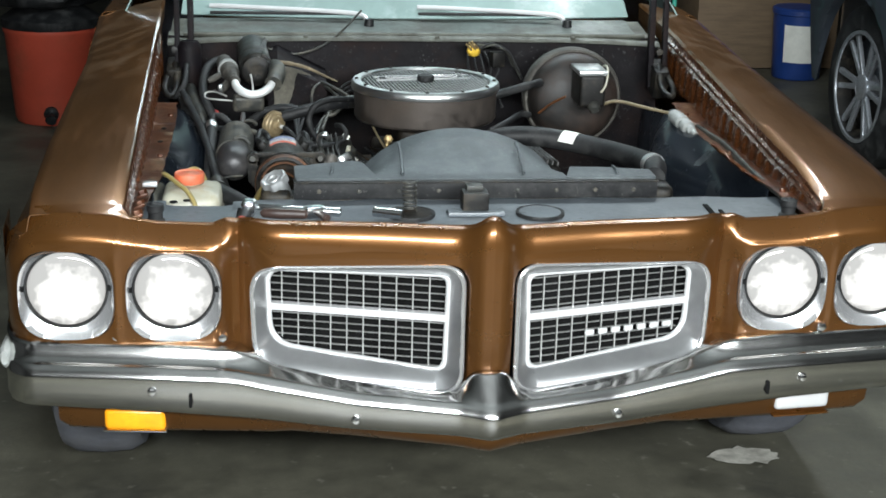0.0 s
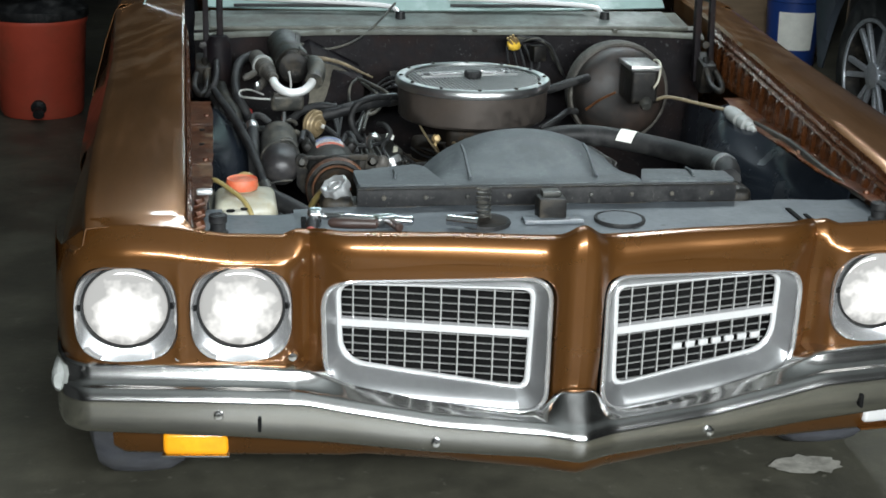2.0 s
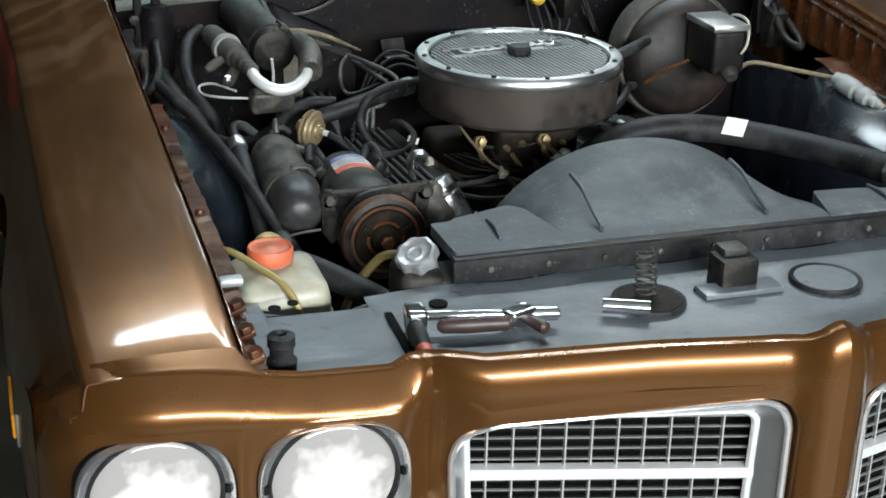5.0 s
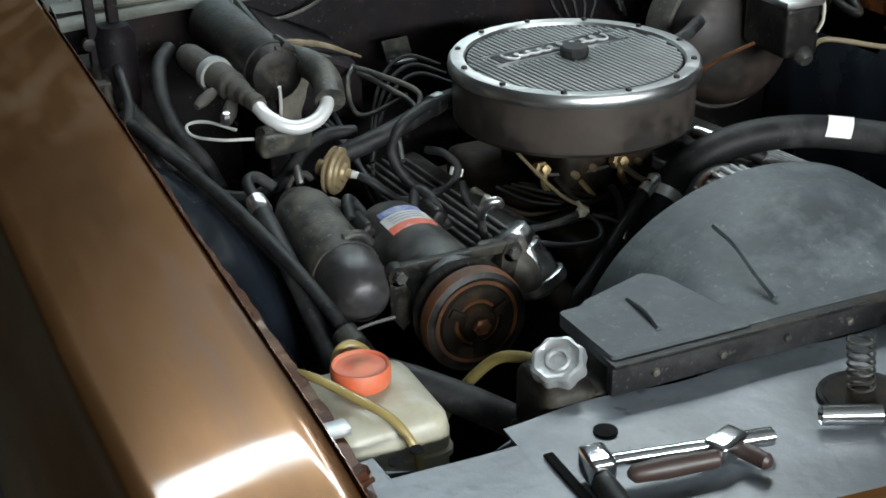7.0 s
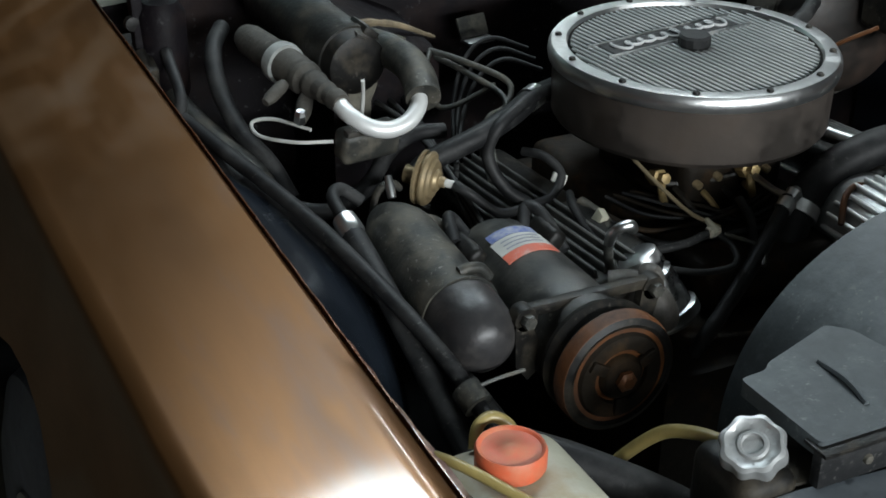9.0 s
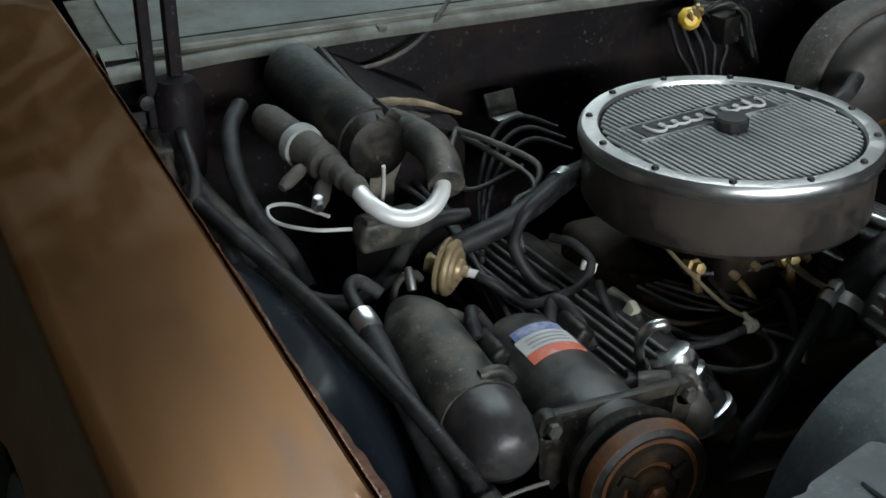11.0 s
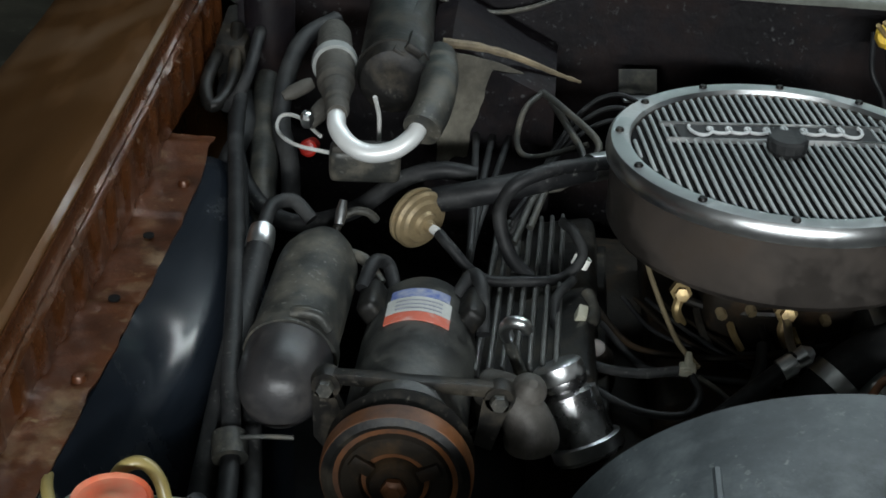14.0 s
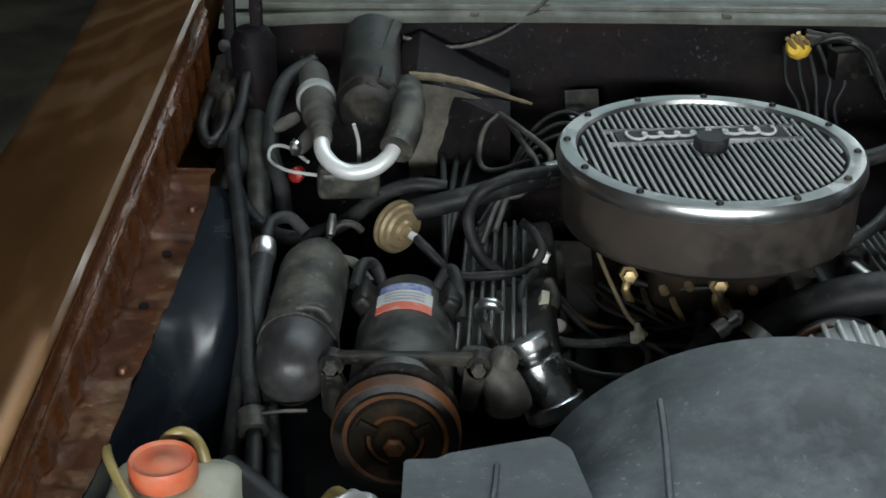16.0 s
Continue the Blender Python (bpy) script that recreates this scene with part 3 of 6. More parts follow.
for s in (-1, 1):
    def ledge(y, v):
        """Double ridge under the wing's edge, then a wall with pressed upright ribs."""
        xi, zi, zf = 0.661 + 0.017 * (y - 0.15), interp(y, WING_Z), flange_z(y)
        h = min(1.0, (zi - zf) / 0.07)
        rib = 0.006 * h * max(0.0, math.sin(2 * math.pi * y / 0.056)) ** 0.6
        lo = zi - 0.053 * h
        x, d = [(0.0022, 0.005), (0.0022, 0.018), (0.0045, 0.022), (0.0065, 0.025), (0.0045, 0.031), (0.0035, 0.035), (0.0060, 0.038), (0.0075, 0.041), (0.0015, 0.046),
                (0.0015 + rib, 0.053), (0.003 + rib, 0.0), (0.004 + rib, 0.0), (0.005, 0.0)][v]
        x, z = xi - x, zi - d * h if v < 10 else (lo + (zf - lo) * (0.5, 0.85, 1.05)[v - 10])
        return (s * (x + 0.0007 * noise.noise(Vector((y * 25, v, s)))), y, z + 0.0008 * noise.noise(Vector((y * 30, v * 3, 5))))
    part("wing_ledge", thicken(grid_mesh(linspace(0.13, 1.38, 260), range(13), ledge), 0.0012), PAINT_IN, car, "glossy brown inner wing ledge with ribs", 38)

    def flange(y, v):
        xi = 0.661 + 0.017 * (y - 0.15) - 0.003
        x = xi + (flange_in(y) - xi) * v / 8
        step = 0.0025 * min(1, max(0, 6 * math.sin(2 * math.pi * y * 3.1 + 1)))
        rag = 0.003 * noise.noise(Vector((y * 26, 2, s))) + 0.0008 * noise.noise(Vector((y * 70, 4, s))) if v == 8 else 0
        tooth = 0.005 * max(0.0, math.sin(2 * math.pi * y / 0.021)) if s > 0 and v >= 7 and 0.40 < y < 0.72 else 0
        return (s * (x - tooth + rag + 0.0015 * noise.noise(Vector((y * 16, v, s)))), y, flange_z(y) + step + tooth + 0.0012 * noise.noise(Vector((y * 22, v * 0.5, 5))))
    fl = part("wing_flange", thicken(grid_mesh(linspace(0.13, 1.085, 190), range(9), flange), 0.002), RUST, car, "rust-flecked brown wing flange", 25)
    for y in (0.30, 0.62, 0.98):
        part("flange_bolt", lathe([(0.0005, 0.006), (0.005, 0.0055), (0.0065, 0.003), (0.0065, -0.004)], 12, pose(s * (flange_in(y) + 0.014), y, flange_z(y) + 0.003)), RUST, fl)
    for y in (0.755, 0.875):
        part("flange_hole", lathe([(0.0005, 0.0012), (0.0055, 0.0012), (0.0055, -0.001), (0.0005, -0.001)], 12, pose(s * 0.640, y, flange_z(y) + 0.0028)), DARK, fl)

    def inner(y, v):
        a = v / 12 * math.pi / 2
        bulge = math.exp(-((y - 0.84) / 0.22) ** 2)
        w = 0.014 + 0.11 * bulge
        drop = 0.05 * min(1, max(0, (y - 1.05) / 0.05))
        return (s * (flange_in(y) + 0.003 - w * math.sin(a)), y, flange_z(y) - 0.004 - drop - 0.30 * (1 - math.cos(a)) ** 1.6 - 0.06 * min(1, 3 * a) * (1 - math.exp(-((y - 0.98) / 0.3) ** 2)))
    part("inner_fender", thicken(grid_mesh(linspace(0.34, 1.36, 40), range(13), inner), 0.003), INNER, car, "smooth glossy black inner fender", 60)

# chrome V-shaped bumper
B_Y = [(0, -0.084), (0.01, -0.082), (0.02, -0.077), (0.06, -0.06), (0.245, -0.022), (0.42, 0.004), (0.47, 0.010), (0.614, 0.026), (0.85, 0.062), (0.876, 0.088), (0.893, 0.14), (0.902, 0.24)]
B_TOP = [(0, 0.514), (0.025, 0.512), (0.036, 0.503), (0.048, 0.484), (0.062, 0.467), (0.10, 0.457), (0.25, 0.474), (0.38, 0.500), (0.43, 0.522), (0.47, 0.538), (0.6, 0.543), (0.925, 0.541)]
B_CREASE = [(0, 0.450), (0.245, 0.460), (0.40, 0.483), (0.47, 0.496), (0.6, 0.499), (0.925, 0.496)]
B_BOT = [(0, 0.393), (0.25, 0.395), (0.42, 0.409), (0.6, 0.419), (0.925, 0.424)]


def bumper_section(x):
    a = abs(x)
    y, zt, zc, zb = (interp(a, t) for t in (B_Y, B_TOP, B_CREASE, B_BOT))
    k = min(1, max(0, (a - 0.40) / 0.08))
    tip = max(0, 1 - a / 0.06)
    deep, shelf = 0.052 + 0.068 * k + 0.012 * tip, 0.038 - 0.004 * k + 0.010 * tip
    lift = 0.003 * (1 - k) * (1 - tip)
    return [(x, y + deep, zt + lift - 0.004), (x, y + shelf + 0.012, zt + lift), (x, y + shelf, zt + lift - 0.003), *[(x, y + shelf + (0.013 - shelf) * k2, zc + 0.010 + (zt + lift - 0.013 - zc) * (1 - k2) ** (1 + 1.2 * k)) for k2 in (0.04, 0.15, 0.35, 0.6, 0.85)], (x, y + 0.013, zc + 0.010), (x, y + 0.010, zc + 0.0075), (x, y + 0.001, zc - 0.007), (x, y, zc - 0.011),
            (x, y + 0.001, (zc + zb) / 2), (x, y + 0.006, zb + 0.012), (x, y + 0.014, zb + 0.002), (x, y + 0.024, zb - 0.002), (x, y + 0.07, zb + 0.003)]


xs = sorted({round(s * v, 4) for v in [0, 0.01, 0.02, 0.03, 0.04, 0.05, 0.06, 0.075, 0.09] + linspace(0.11, 0.86, 46) + [0.868, 0.876, 0.884, 0.89, 0.895, 0.90] for s in (-1, 1)})
bumper = part("bumper", thicken(loft([bumper_section(x) for x in xs], closed=False, cap=False), 0.003), BUMPER, car, "weathered chrome V-shaped front bumper", 70)
for bx, by, bz in ((0.245, -0.022, 0.421), (0.614, 0.026, 0.466)):
    for s in (-1, 1):
        part("bolt", lathe([(0.0005, 0.008), (0.006, 0.007), (0.0085, 0.003), (0.009, -0.004)], 14, axis_pose((s * bx, by, bz), (s * bx, by - 1, bz + 0.1))), CHROME, bumper)
for s in (-1, 1):
    part("jack_slot", box(s * 0.545, 0.020, 0.450, 0.006, 0.012, 0.026, 0.002), DARK, bumper)

part("end_cap", loft([[(-0.886 + k * 0.012 * math.cos(a), y, 0.506 + k * 0.024 * math.sin(a)) for a in linspace(0, 5.76, 12)] for k, y in ((0.6, 0.105), (1, 0.115), (1.05, 0.16), (0.9, 0.20))]), PALECAP, bumper, "pale weathered bumper end cap")

# painted valance under the bumper
V_LOW = [(0, 0.362), (0.05, 0.362), (0.36, 0.372), (0.45, 0.362), (0.6, 0.345), (0.78, 0.345), (0.84, 0.38)]


def valance(x, v):
    a = abs(x)
    y, zb, zl = interp(a, B_Y), interp(a, B_BOT), interp(a, V_LOW)
    pull = interp(a, [(0, 0.03), (0.4, 0.045), (0.6, 0.09), (0.84, 0.09)])
    prof = [(0.02, zb + 0.01), (pull * 0.8, zb - 0.004), (pull, (zb + zl) / 2), (pull + 0.006, zl + 0.008), (pull + 0.014, zl), (pull + 0.05, zl - 0.012), (pull + 0.11, zl - 0.03)]
    return (x, y + prof[v][0], prof[v][1])


part("valance", thicken(grid_mesh(linspace(-0.80, 0.80, 81), range(7), valance), 0.002), PAINT, car)
for s in (-1, 1):
    sig = part("turn_signal", box(s * 0.655, 0.128, 0.371 + (0.010 if s > 0 else 0), 0.116, 0.03, 0.044, 0.011, pose(0, 0, 0, 0, 0, s * 6), 3), AMBER if s < 0 else BEZEL, car, "amber front turn signal lens" if s < 0 else "clear front turn signal lens")
    part("signal_rim", box(s * 0.655, 0.130, 0.347, 0.120, 0.030, 0.004, 0.002, pose(0, 0, 0, 0, 0, s * 6)), CHROME if s < 0 else PAINT, sig)

# headlamps
for s in (-1, 1):
    for cx, cz in LAMPS:
        y0 = interp(cx, FACE)
        x = s * cx
        tilt = pose(x, 0, cz, 0, 0, 0)
        hole = squircle(0, -0.0125, 0.086, 0.085, 52, 3.0)
        ring = [(0.0745 * math.cos(2 * math.pi * i / 52), 0.0745 * math.sin(2 * math.pi * i / 52)) for i in range(52)]
        rows = []
        for t, dy in ((0, 0.006), (0.05, -0.006), (0.14, -0.0075), (0.5, -0.0015), (0.9, 0.0035), (1, 0.0045), (1, 0.02)):
            rows.append([(x + (h[0] * (1 - t) + r[0] * t), y0 + dy, cz + h[1] * (1 - t) + r[1] * t) for h, r in zip(hole, ring)])
        lamp = part("headlight", loft(rows, cap=False), LAMP_BEZEL, car, "lit round sealed-beam headlight in a bright bezel", 60)
        axis = axis_pose((x, y0 + 0.008, cz), (x, y0 - 1, cz))
        part("retaining_ring", lathe([(0.0748, -0.012), (0.0753, 0.004), (0.0740, 0.009), (0.0715, 0.009), (0.070, 0.002), (0.070, -0.012)], 48, axis), RUBBER, lamp)
        part("reflector", lathe([(0.006, -0.055), (0.03, -0.047), (0.055, -0.03), (0.071, -0.004), (0.0715, -0.004), (0.056, -0.034), (0.03, -0.052), (0.006, -0.06)], 40, axis), CHROME, lamp)
        part("bulb", lathe([(0.001, -0.03), (0.010, -0.032), (0.016, -0.04), (0.014, -0.05), (0.004, -0.056)], 16, axis), LAMP, lamp, "glowing headlight bulb")
        prof = [(0.0702, -0.004)] + [(max(0.0004, 0.0702 * math.cos(a)), 0.013 * math.sin(a)) for a in linspace(0.05, math.pi / 2, 9)]
        prof += [(r * 0.97, h - 0.004) for r, h in prof[::-1]]
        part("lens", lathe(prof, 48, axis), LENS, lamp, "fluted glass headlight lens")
        for sx in (-0.0775, 0.0775):
            part("clip", box(x + sx, y0 + 0.000, cz + 0.002, 0.006, 0.008, 0.010, 0.002), DARK, lamp)
        part("screw", lathe([(0.0005, 0.009), (0.007, 0.008), (0.0105, 0.002), (0.011, -0.01)], 12, axis_pose((x + 0.086, y0 + 0.002, cz - 0.092), (x + 0.083, y0 - 1, cz))), CHROME, lamp)

# grilles: argent funnel frames, chrome rims, egg-crate slats


def grille_in_y(x):
    return 0.045 + 0.266 * (abs(x) - 0.078)


def rim(outline, ysel, r, s):
    pts = [(s * p[0], ysel(p), p[1]) for p in outline]
    n = len(pts)
    rings = []
    c = Vector((sum(p[0] for p in pts) / n, 0, sum(p[2] for p in pts) / n))
    for p in pts:
        d = Vector((p[0] - c.x, 0, p[2] - c.z)).normalized()
        rings.append([Vector(p) + r * (math.cos(a) * d + math.sin(a) * Vector((0, 1, 0))) for a in (2 * math.pi * k / 8 for k in range(8))])
    return loft(rings + [rings[0]], cap=False)


for s in (-1, 1):
    out2 = rounded(GRILLE_FRAME, [0.045, 0.06, 0.062, 0.05], 12)
    in2 = rounded(GRILLE_IN, [0.018, 0.025, 0.048, 0.022], 12)
    rows = []
    for t, k in ((0.0, 0.0), (0.12, -0.006), (0.5, 0.018), (0.9, 0.04), (1.0, 0.052)):
        row = []
        for o, i in zip(out2, in2):
            q = o * (1 - t) + i * t
            yo, yi = interp(o.x, FACE) + 0.004, grille_in_y(i.x) - 0.012
            row.append((s * q.x, yo * (1 - t) + yi * t + (k - 0.052 * t) * 0.3, q.y))
        rows.append(row)
    gr = part("grille", loft(rows, cap=False), ARGENT, car, "silver framed egg-crate grille")
    part("outer_rim", rim(out2, lambda p: interp(p[0], FACE) - 0.001, 0.0048, s), LAMP_BEZEL, gr, "bright bead round the frame")
    part("inner_rim", rim(in2, lambda p: grille_in_y(p[0]) - 0.013, 0.0058, s), BEZEL, gr)
    # near-black sheet added to stand in for the shade behind the slats
    part("grille_shade_sheet", grid_mesh(linspace(0.036, 0.445, 6), linspace(0.45, 0.716, 4), lambda x, z: (s * x, grille_in_y(x) + 0.035, z)), DARK, gr)

    def z_span(x):
        hi = interp(x, [(0.073, 0.679), (0.404, 0.667)])
        lo = interp(x, [(0.078, 0.494), (0.345, 0.518), (0.37, 0.528), (0.388, 0.545), (0.399, 0.58)])
        return lo, hi

    def slat(x0, z0, x1, z1, w, deep, back=0.0):
        bm = bmesh.new()
        vs = []
        for x, z in ((x0, z0), (x1, z1)):
            y = grille_in_y(x) - 0.006 + back
            dx, dz = (0, w) if abs(x1 - x0) > abs(z1 - z0) else (w, 0)
            vs.append([bm.verts.new((s * (x + sx * dx / 2), y + yy, z + sx * dz / 2)) for sx, yy in ((-1, 0), (1, 0), (1, deep), (-1, deep))])
        a, b = vs
        for i in range(4):
            bm.faces.new((a[i], a[(i + 1) % 4], b[(i + 1) % 4], b[i]))
        bm.faces.new(a[::-1])
        bm.faces.new(b)
        return bm
    zl, zr = 0.598, 0.597
    for k in range(-8, 6):
        if k == 0:
            continue
        dz = k * 0.0142
        x0 = 0.074
        x1 = 0.402
        ends = [x for x in linspace(0.074, 0.402, 60) if z_span(x)[0] - 0.005 < zl + dz < z_span(x)[1] - 0.003]
        if len(ends) > 3:
            part("slat", slat(ends[0], zl + dz, ends[-1], zr + dz, 0.0020, 0.0035), SLAT, gr)
    for x in linspace(0.1066, 0.3766, 10):
        lo, hi = z_span(x)
        part("slat", slat(x, lo, x, hi, 0.0020, 0.006, -0.0015), VSLAT, gr)
    part("centre_bar", slat(0.072, 0.598, 0.403, 0.597, 0.0135, 0.016, -0.012), BEZEL, gr, "bright centre bar of the grille")
    if s > 0:
        for i in range(7):
            x = 0.200 + i * 0.0268
            part("badge_bar", box(x, grille_in_y(x) - 0.018, 0.5535, 0.019, 0.006, 0.0115, 0.0025, pose(0, 0, 0, 0, 0, 15)), BEZEL, gr, "small bright badge bar")

# ---- engine bay structure ----
SUPPORT_Z = 0.738


def support(x, y):
    edge = 0.34 + 0.004 * math.sin(x * 30)
    if -0.60 < x < -0.47:
        edge = 0.305
    y0 = interp(abs(x), FACE_TOP) + 0.012
    return (x, y0 + (edge - y0) * y, SUPPORT_Z + 0.002 * noise.noise(Vector((x * 9, y * 3, 0))))


core = part("core_support", thicken(grid_mesh(sorted(linspace(-0.645, 0.645, 60) + [-0.601, -0.599, -0.471, -0.469]), linspace(0, 1, 10), support), 0.003), BLACKP, car, "scuffed blue-black radiator support panel")
part("support_face", grid_mesh(linspace(-0.63, 0.63, 20), [0, 1], lambda x, v: (x, 0.338 if not -0.60 < x < -0.47 else 0.305, SUPPORT_Z - 0.002 - 0.25 * v)), BLACKP, core)
for cx in (-0.127, 0.127):
    part("cup", lathe([(0.0005, -0.012), (0.03, -0.012), (0.036, -0.004), (0.042, 0.003), (0.047, 0.004), (0.048, 0.001), (0.044, -0.016), (0.0005, -0.018)], 32, pose(cx, 0.225, SUPPORT_Z + 0.003)), RUBBER, core, "round hood rest recess")
for cx in (-0.127, 0.127):
    part("cup_floor", lathe([(0.0005, 0.0015), (0.041, 0.0015), (0.041, -0.001), (0.0005, -0.001)], 32, pose(cx, 0.225, SUPPORT_Z + 0.0045)), BLACKP if cx > 0 else GREASE, core)
for hx, hy, hr in ((-0.386, 0.286, 0.012), (-0.585, 0.325, 0.008), (-0.56, 0.335, 0.007), (-0.05, 0.24, 0.006), (0.05, 0.24, 0.006)):
    part("hole", lathe([(0.0005, 0.0012), (hr, 0.0012), (hr, -0.001), (0.0005, -0.001)], 16, pose(hx, hy, SUPPORT_Z + 0.0025)), DARK, core)
for x in (-0.608, 0.608):
    part("rubber_stop", lathe([(0.017, 0.0), (0.018, 0.012), (0.0135, 0.016), (0.014, 0.028), (0.016, 0.030), (0.016, 0.042), (0.007, 0.045), (0.006, 0.040), (0.0005, 0.039)], 20, pose(x, 0.17, SUPPORT_Z)), RUBBER, core, "rubber hood stop")
latch = part("hood_latch", box(0, 0.245, 0.752, 0.052, 0.045, 0.06, 0.006), IRON, car, "dark hood latch tower")
part("latch_tip", box(0, 0.255, 0.786, 0.034, 0.03, 0.012, 0.004), GREYM, latch)
part("latch_foot", box(0, 0.225, 0.743, 0.11, 0.035, 0.008, 0.002), BLACKP, latch)

# radiator and fan shroud
rad = part("radiator", box(0.02, 0.385, 0.60, 0.80, 0.07, 0.28, 0.008), IRON, car, "black radiator behind the support panel")
part("side_tank", box(-0.385, 0.385, 0.68, 0.06, 0.08, 0.15, 0.02, None, 4), IRON, rad)
part("side_tank", box(0.40, 0.385, 0.68, 0.06, 0.08, 0.16, 0.02, None, 4), IRON, rad)
part("top_bar", box(0.02, 0.341, 0.757, 0.74, 0.012, 0.034, 0.003), RUBBER, rad, "grimy radiator top bar")
part("bar_edge", box(0.02, 0.345, 0.775, 0.74, 0.028, 0.004, 0.001), IRON, rad)
for i in range(9):
    part("rivet", lathe([(0.0005, 0.003), (0.004, 0.002), (0.005, -0.001)], 10, axis_pose((-0.3 + i * 0.08, 0.334, 0.757), (-0.3 + i * 0.08, 0, 0.757))), GREYM, rad)


def shroud(x, v):
    """Flat front lip that swells into the dome round the fan."""
    y = 0.345 + (0.592 - 0.345) * v
    u = min(1.0, abs(x - 0.008) / 0.254)
    grow = min(1, max(0, (y - 0.37) / 0.16))
    grow = grow * grow * (3 - 2 * grow)
    z_dome = 0.60 + 0.227 * math.sqrt(1 - u * u) ** 0.9
    front = min(0.779, 0.70 + 0.12 * math.sqrt(1 - u * u)) if u > 0.8 else 0.779
    return (x, y, front * (1 - grow) + z_dome * grow)


sh = part("fan_shroud", thicken(grid_mesh([0.008 + 0.254 * math.sin(t) for t in linspace(-math.pi / 2, math.pi / 2, 60)], linspace(0, 1, 30), shroud), 0.003), SHROUD, car, "dusty blue-grey plastic fan shroud")
for edge in ([(-0.346, 0.343), (-0.348, 0.448), (-0.318, 0.450), (-0.312, 0.458), (-0.222, 0.488), (-0.205, 0.470), (-0.18, 0.343)],
             [(0.20, 0.343), (0.225, 0.430), (0.30, 0.425), (0.36, 0.410), (0.388, 0.405), (0.388, 0.343)]):
    rim_pts = rounded(edge, 0.006, 3)
    part("flange_plate", loft([[(p.x, p.y, z) for p in rim_pts] for z in (0.766, 0.7775, 0.7805, 0.7815)]), SHROUD, sh, "flat side flange of the shroud")
for x, y in ((-0.275, 0.40), (0.31, 0.39)):
    part("flange_rib", tube([(x, y - 0.03, 0.782), (x + 0.004, y, 0.786), (x + 0.006, y + 0.04, 0.782)], 0.003, 6), SHROUD, sh)
for x in (-0.13, 0.118):
    part("rib", tube([(x, 0.372, 0.783), (x + 0.001, 0.41, 0.795), (x + 0.001, 0.45, 0.812), (x + 0.001, 0.49, 0.818)], 0.0035, 6), SHROUD, sh)
RC = axis_pose((-0.382, 0.379, 0.757), (-0.432, 0.345, 0.86))
cap = part("radiator_cap", loft([[tuple(RC @ Vector((r * (1 + lobe * math.cos(8 * a)) * math.cos(a), r * (1 + lobe * math.cos(8 * a)) * math.sin(a), h))) for a in (2 * math.pi * i / 64 for i in range(64))]
    for r, h, lobe in ((0.006, 0.0185, 0), (0.0085, 0.0185, 0), (0.0095, 0.0215, 0), (0.012, 0.0215, 0), (0.0135, 0.019, 0), (0.019, 0.0195, 0), (0.023, 0.0225, 0.03), (0.0265, 0.021, 0.05), (0.028, 0.016, 0.055), (0.0275, 0.006, 0.055), (0.022, 0.002, 0), (0.020, -0.025, 0))]), SATIN, car, "satin aluminium radiator cap", 35)

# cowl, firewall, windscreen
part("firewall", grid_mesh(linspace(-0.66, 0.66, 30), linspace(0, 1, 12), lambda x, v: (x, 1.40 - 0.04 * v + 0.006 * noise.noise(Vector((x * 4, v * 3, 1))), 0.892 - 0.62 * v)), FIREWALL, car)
cowl = part("cowl_panel", thicken(grid_mesh(linspace(-0.66, 0.66, 40), range(7), lambda x, v: (x, (1.375, 1.378, 1.39, 1.44, 1.455, 1.53, 1.64)[v], (0.884, 0.890, 0.896, 0.896, 0.882, 0.885, 0.90)[v] - 0.014 * (abs(x) / 0.66) ** 4 * (v < 3) + 0.0015 * noise.noise(Vector((x * 9, v, 2))))), 0.002), COWL, car, "dusty pale cowl panel below the windscreen")
part("cowl_vent", thicken(grid_mesh(linspace(-0.62, 0.62, 40), range(4), lambda x, v: (x, (1.475, 1.53, 1.585, 1.635)[v], (0.886, 0.8895, 0.897, 0.904)[v])), 0.002), VENT_GLARE, cowl, "grey cowl vent panel with pale glare put into its colour")
part("cowl_groove", box(0, 1.455, 0.883, 1.26, 0.008, 0.006, 0.002), DARK, cowl)
part("cowl_ridge", tube([(-0.62, 1.40, 0.896), (0.0, 1.40, 0.897), (0.62, 1.40, 0.896)], 0.006, 8), COWL, cowl)
for x in (-0.3, 0.05, 0.42):
    part("seam", box(x, 1.41, 0.894, 0.012, 0.06, 0.005, 0.001), COWL, cowl)
part("windscreen", thicken(grid_mesh(linspace(-0.64, 0.64, 24), linspace(0, 1, 8), lambda x, v: (x * (1 - 0.1 * v), 1.68 + 0.44 * v - 0.06 * (1 - (x / 0.64) ** 2), 0.905 + 0.44 * v)), 0.005), WINDSCREEN, car, "sloping windscreen with pale reflections put into its colour")
for sx, x0, x1 in ((1, -0.12, -0.56), (1, 0.44, 0.02)):
    wp = part("wiper", tube([(x0, 1.58, 0.905), (x0 - 0.05, 1.60, 0.925), (x1 + 0.1, 1.63, 0.935), (x1, 1.64, 0.937)], 0.0065, 8), BEZEL, car, "bright metal windscreen wiper")
    part("blade", box((x0 + x1) / 2 - 0.02, 1.612, 0.922, abs(x1 - x0) * 0.9, 0.012, 0.008, 0.002), RUBBER, wp)
    part("pivot", lathe([(0.0005, 0.02), (0.012, 0.018), (0.014, 0.0), (0.018, -0.01)], 16, pose(x0, 1.57, 0.895)), RUBBER, wp)

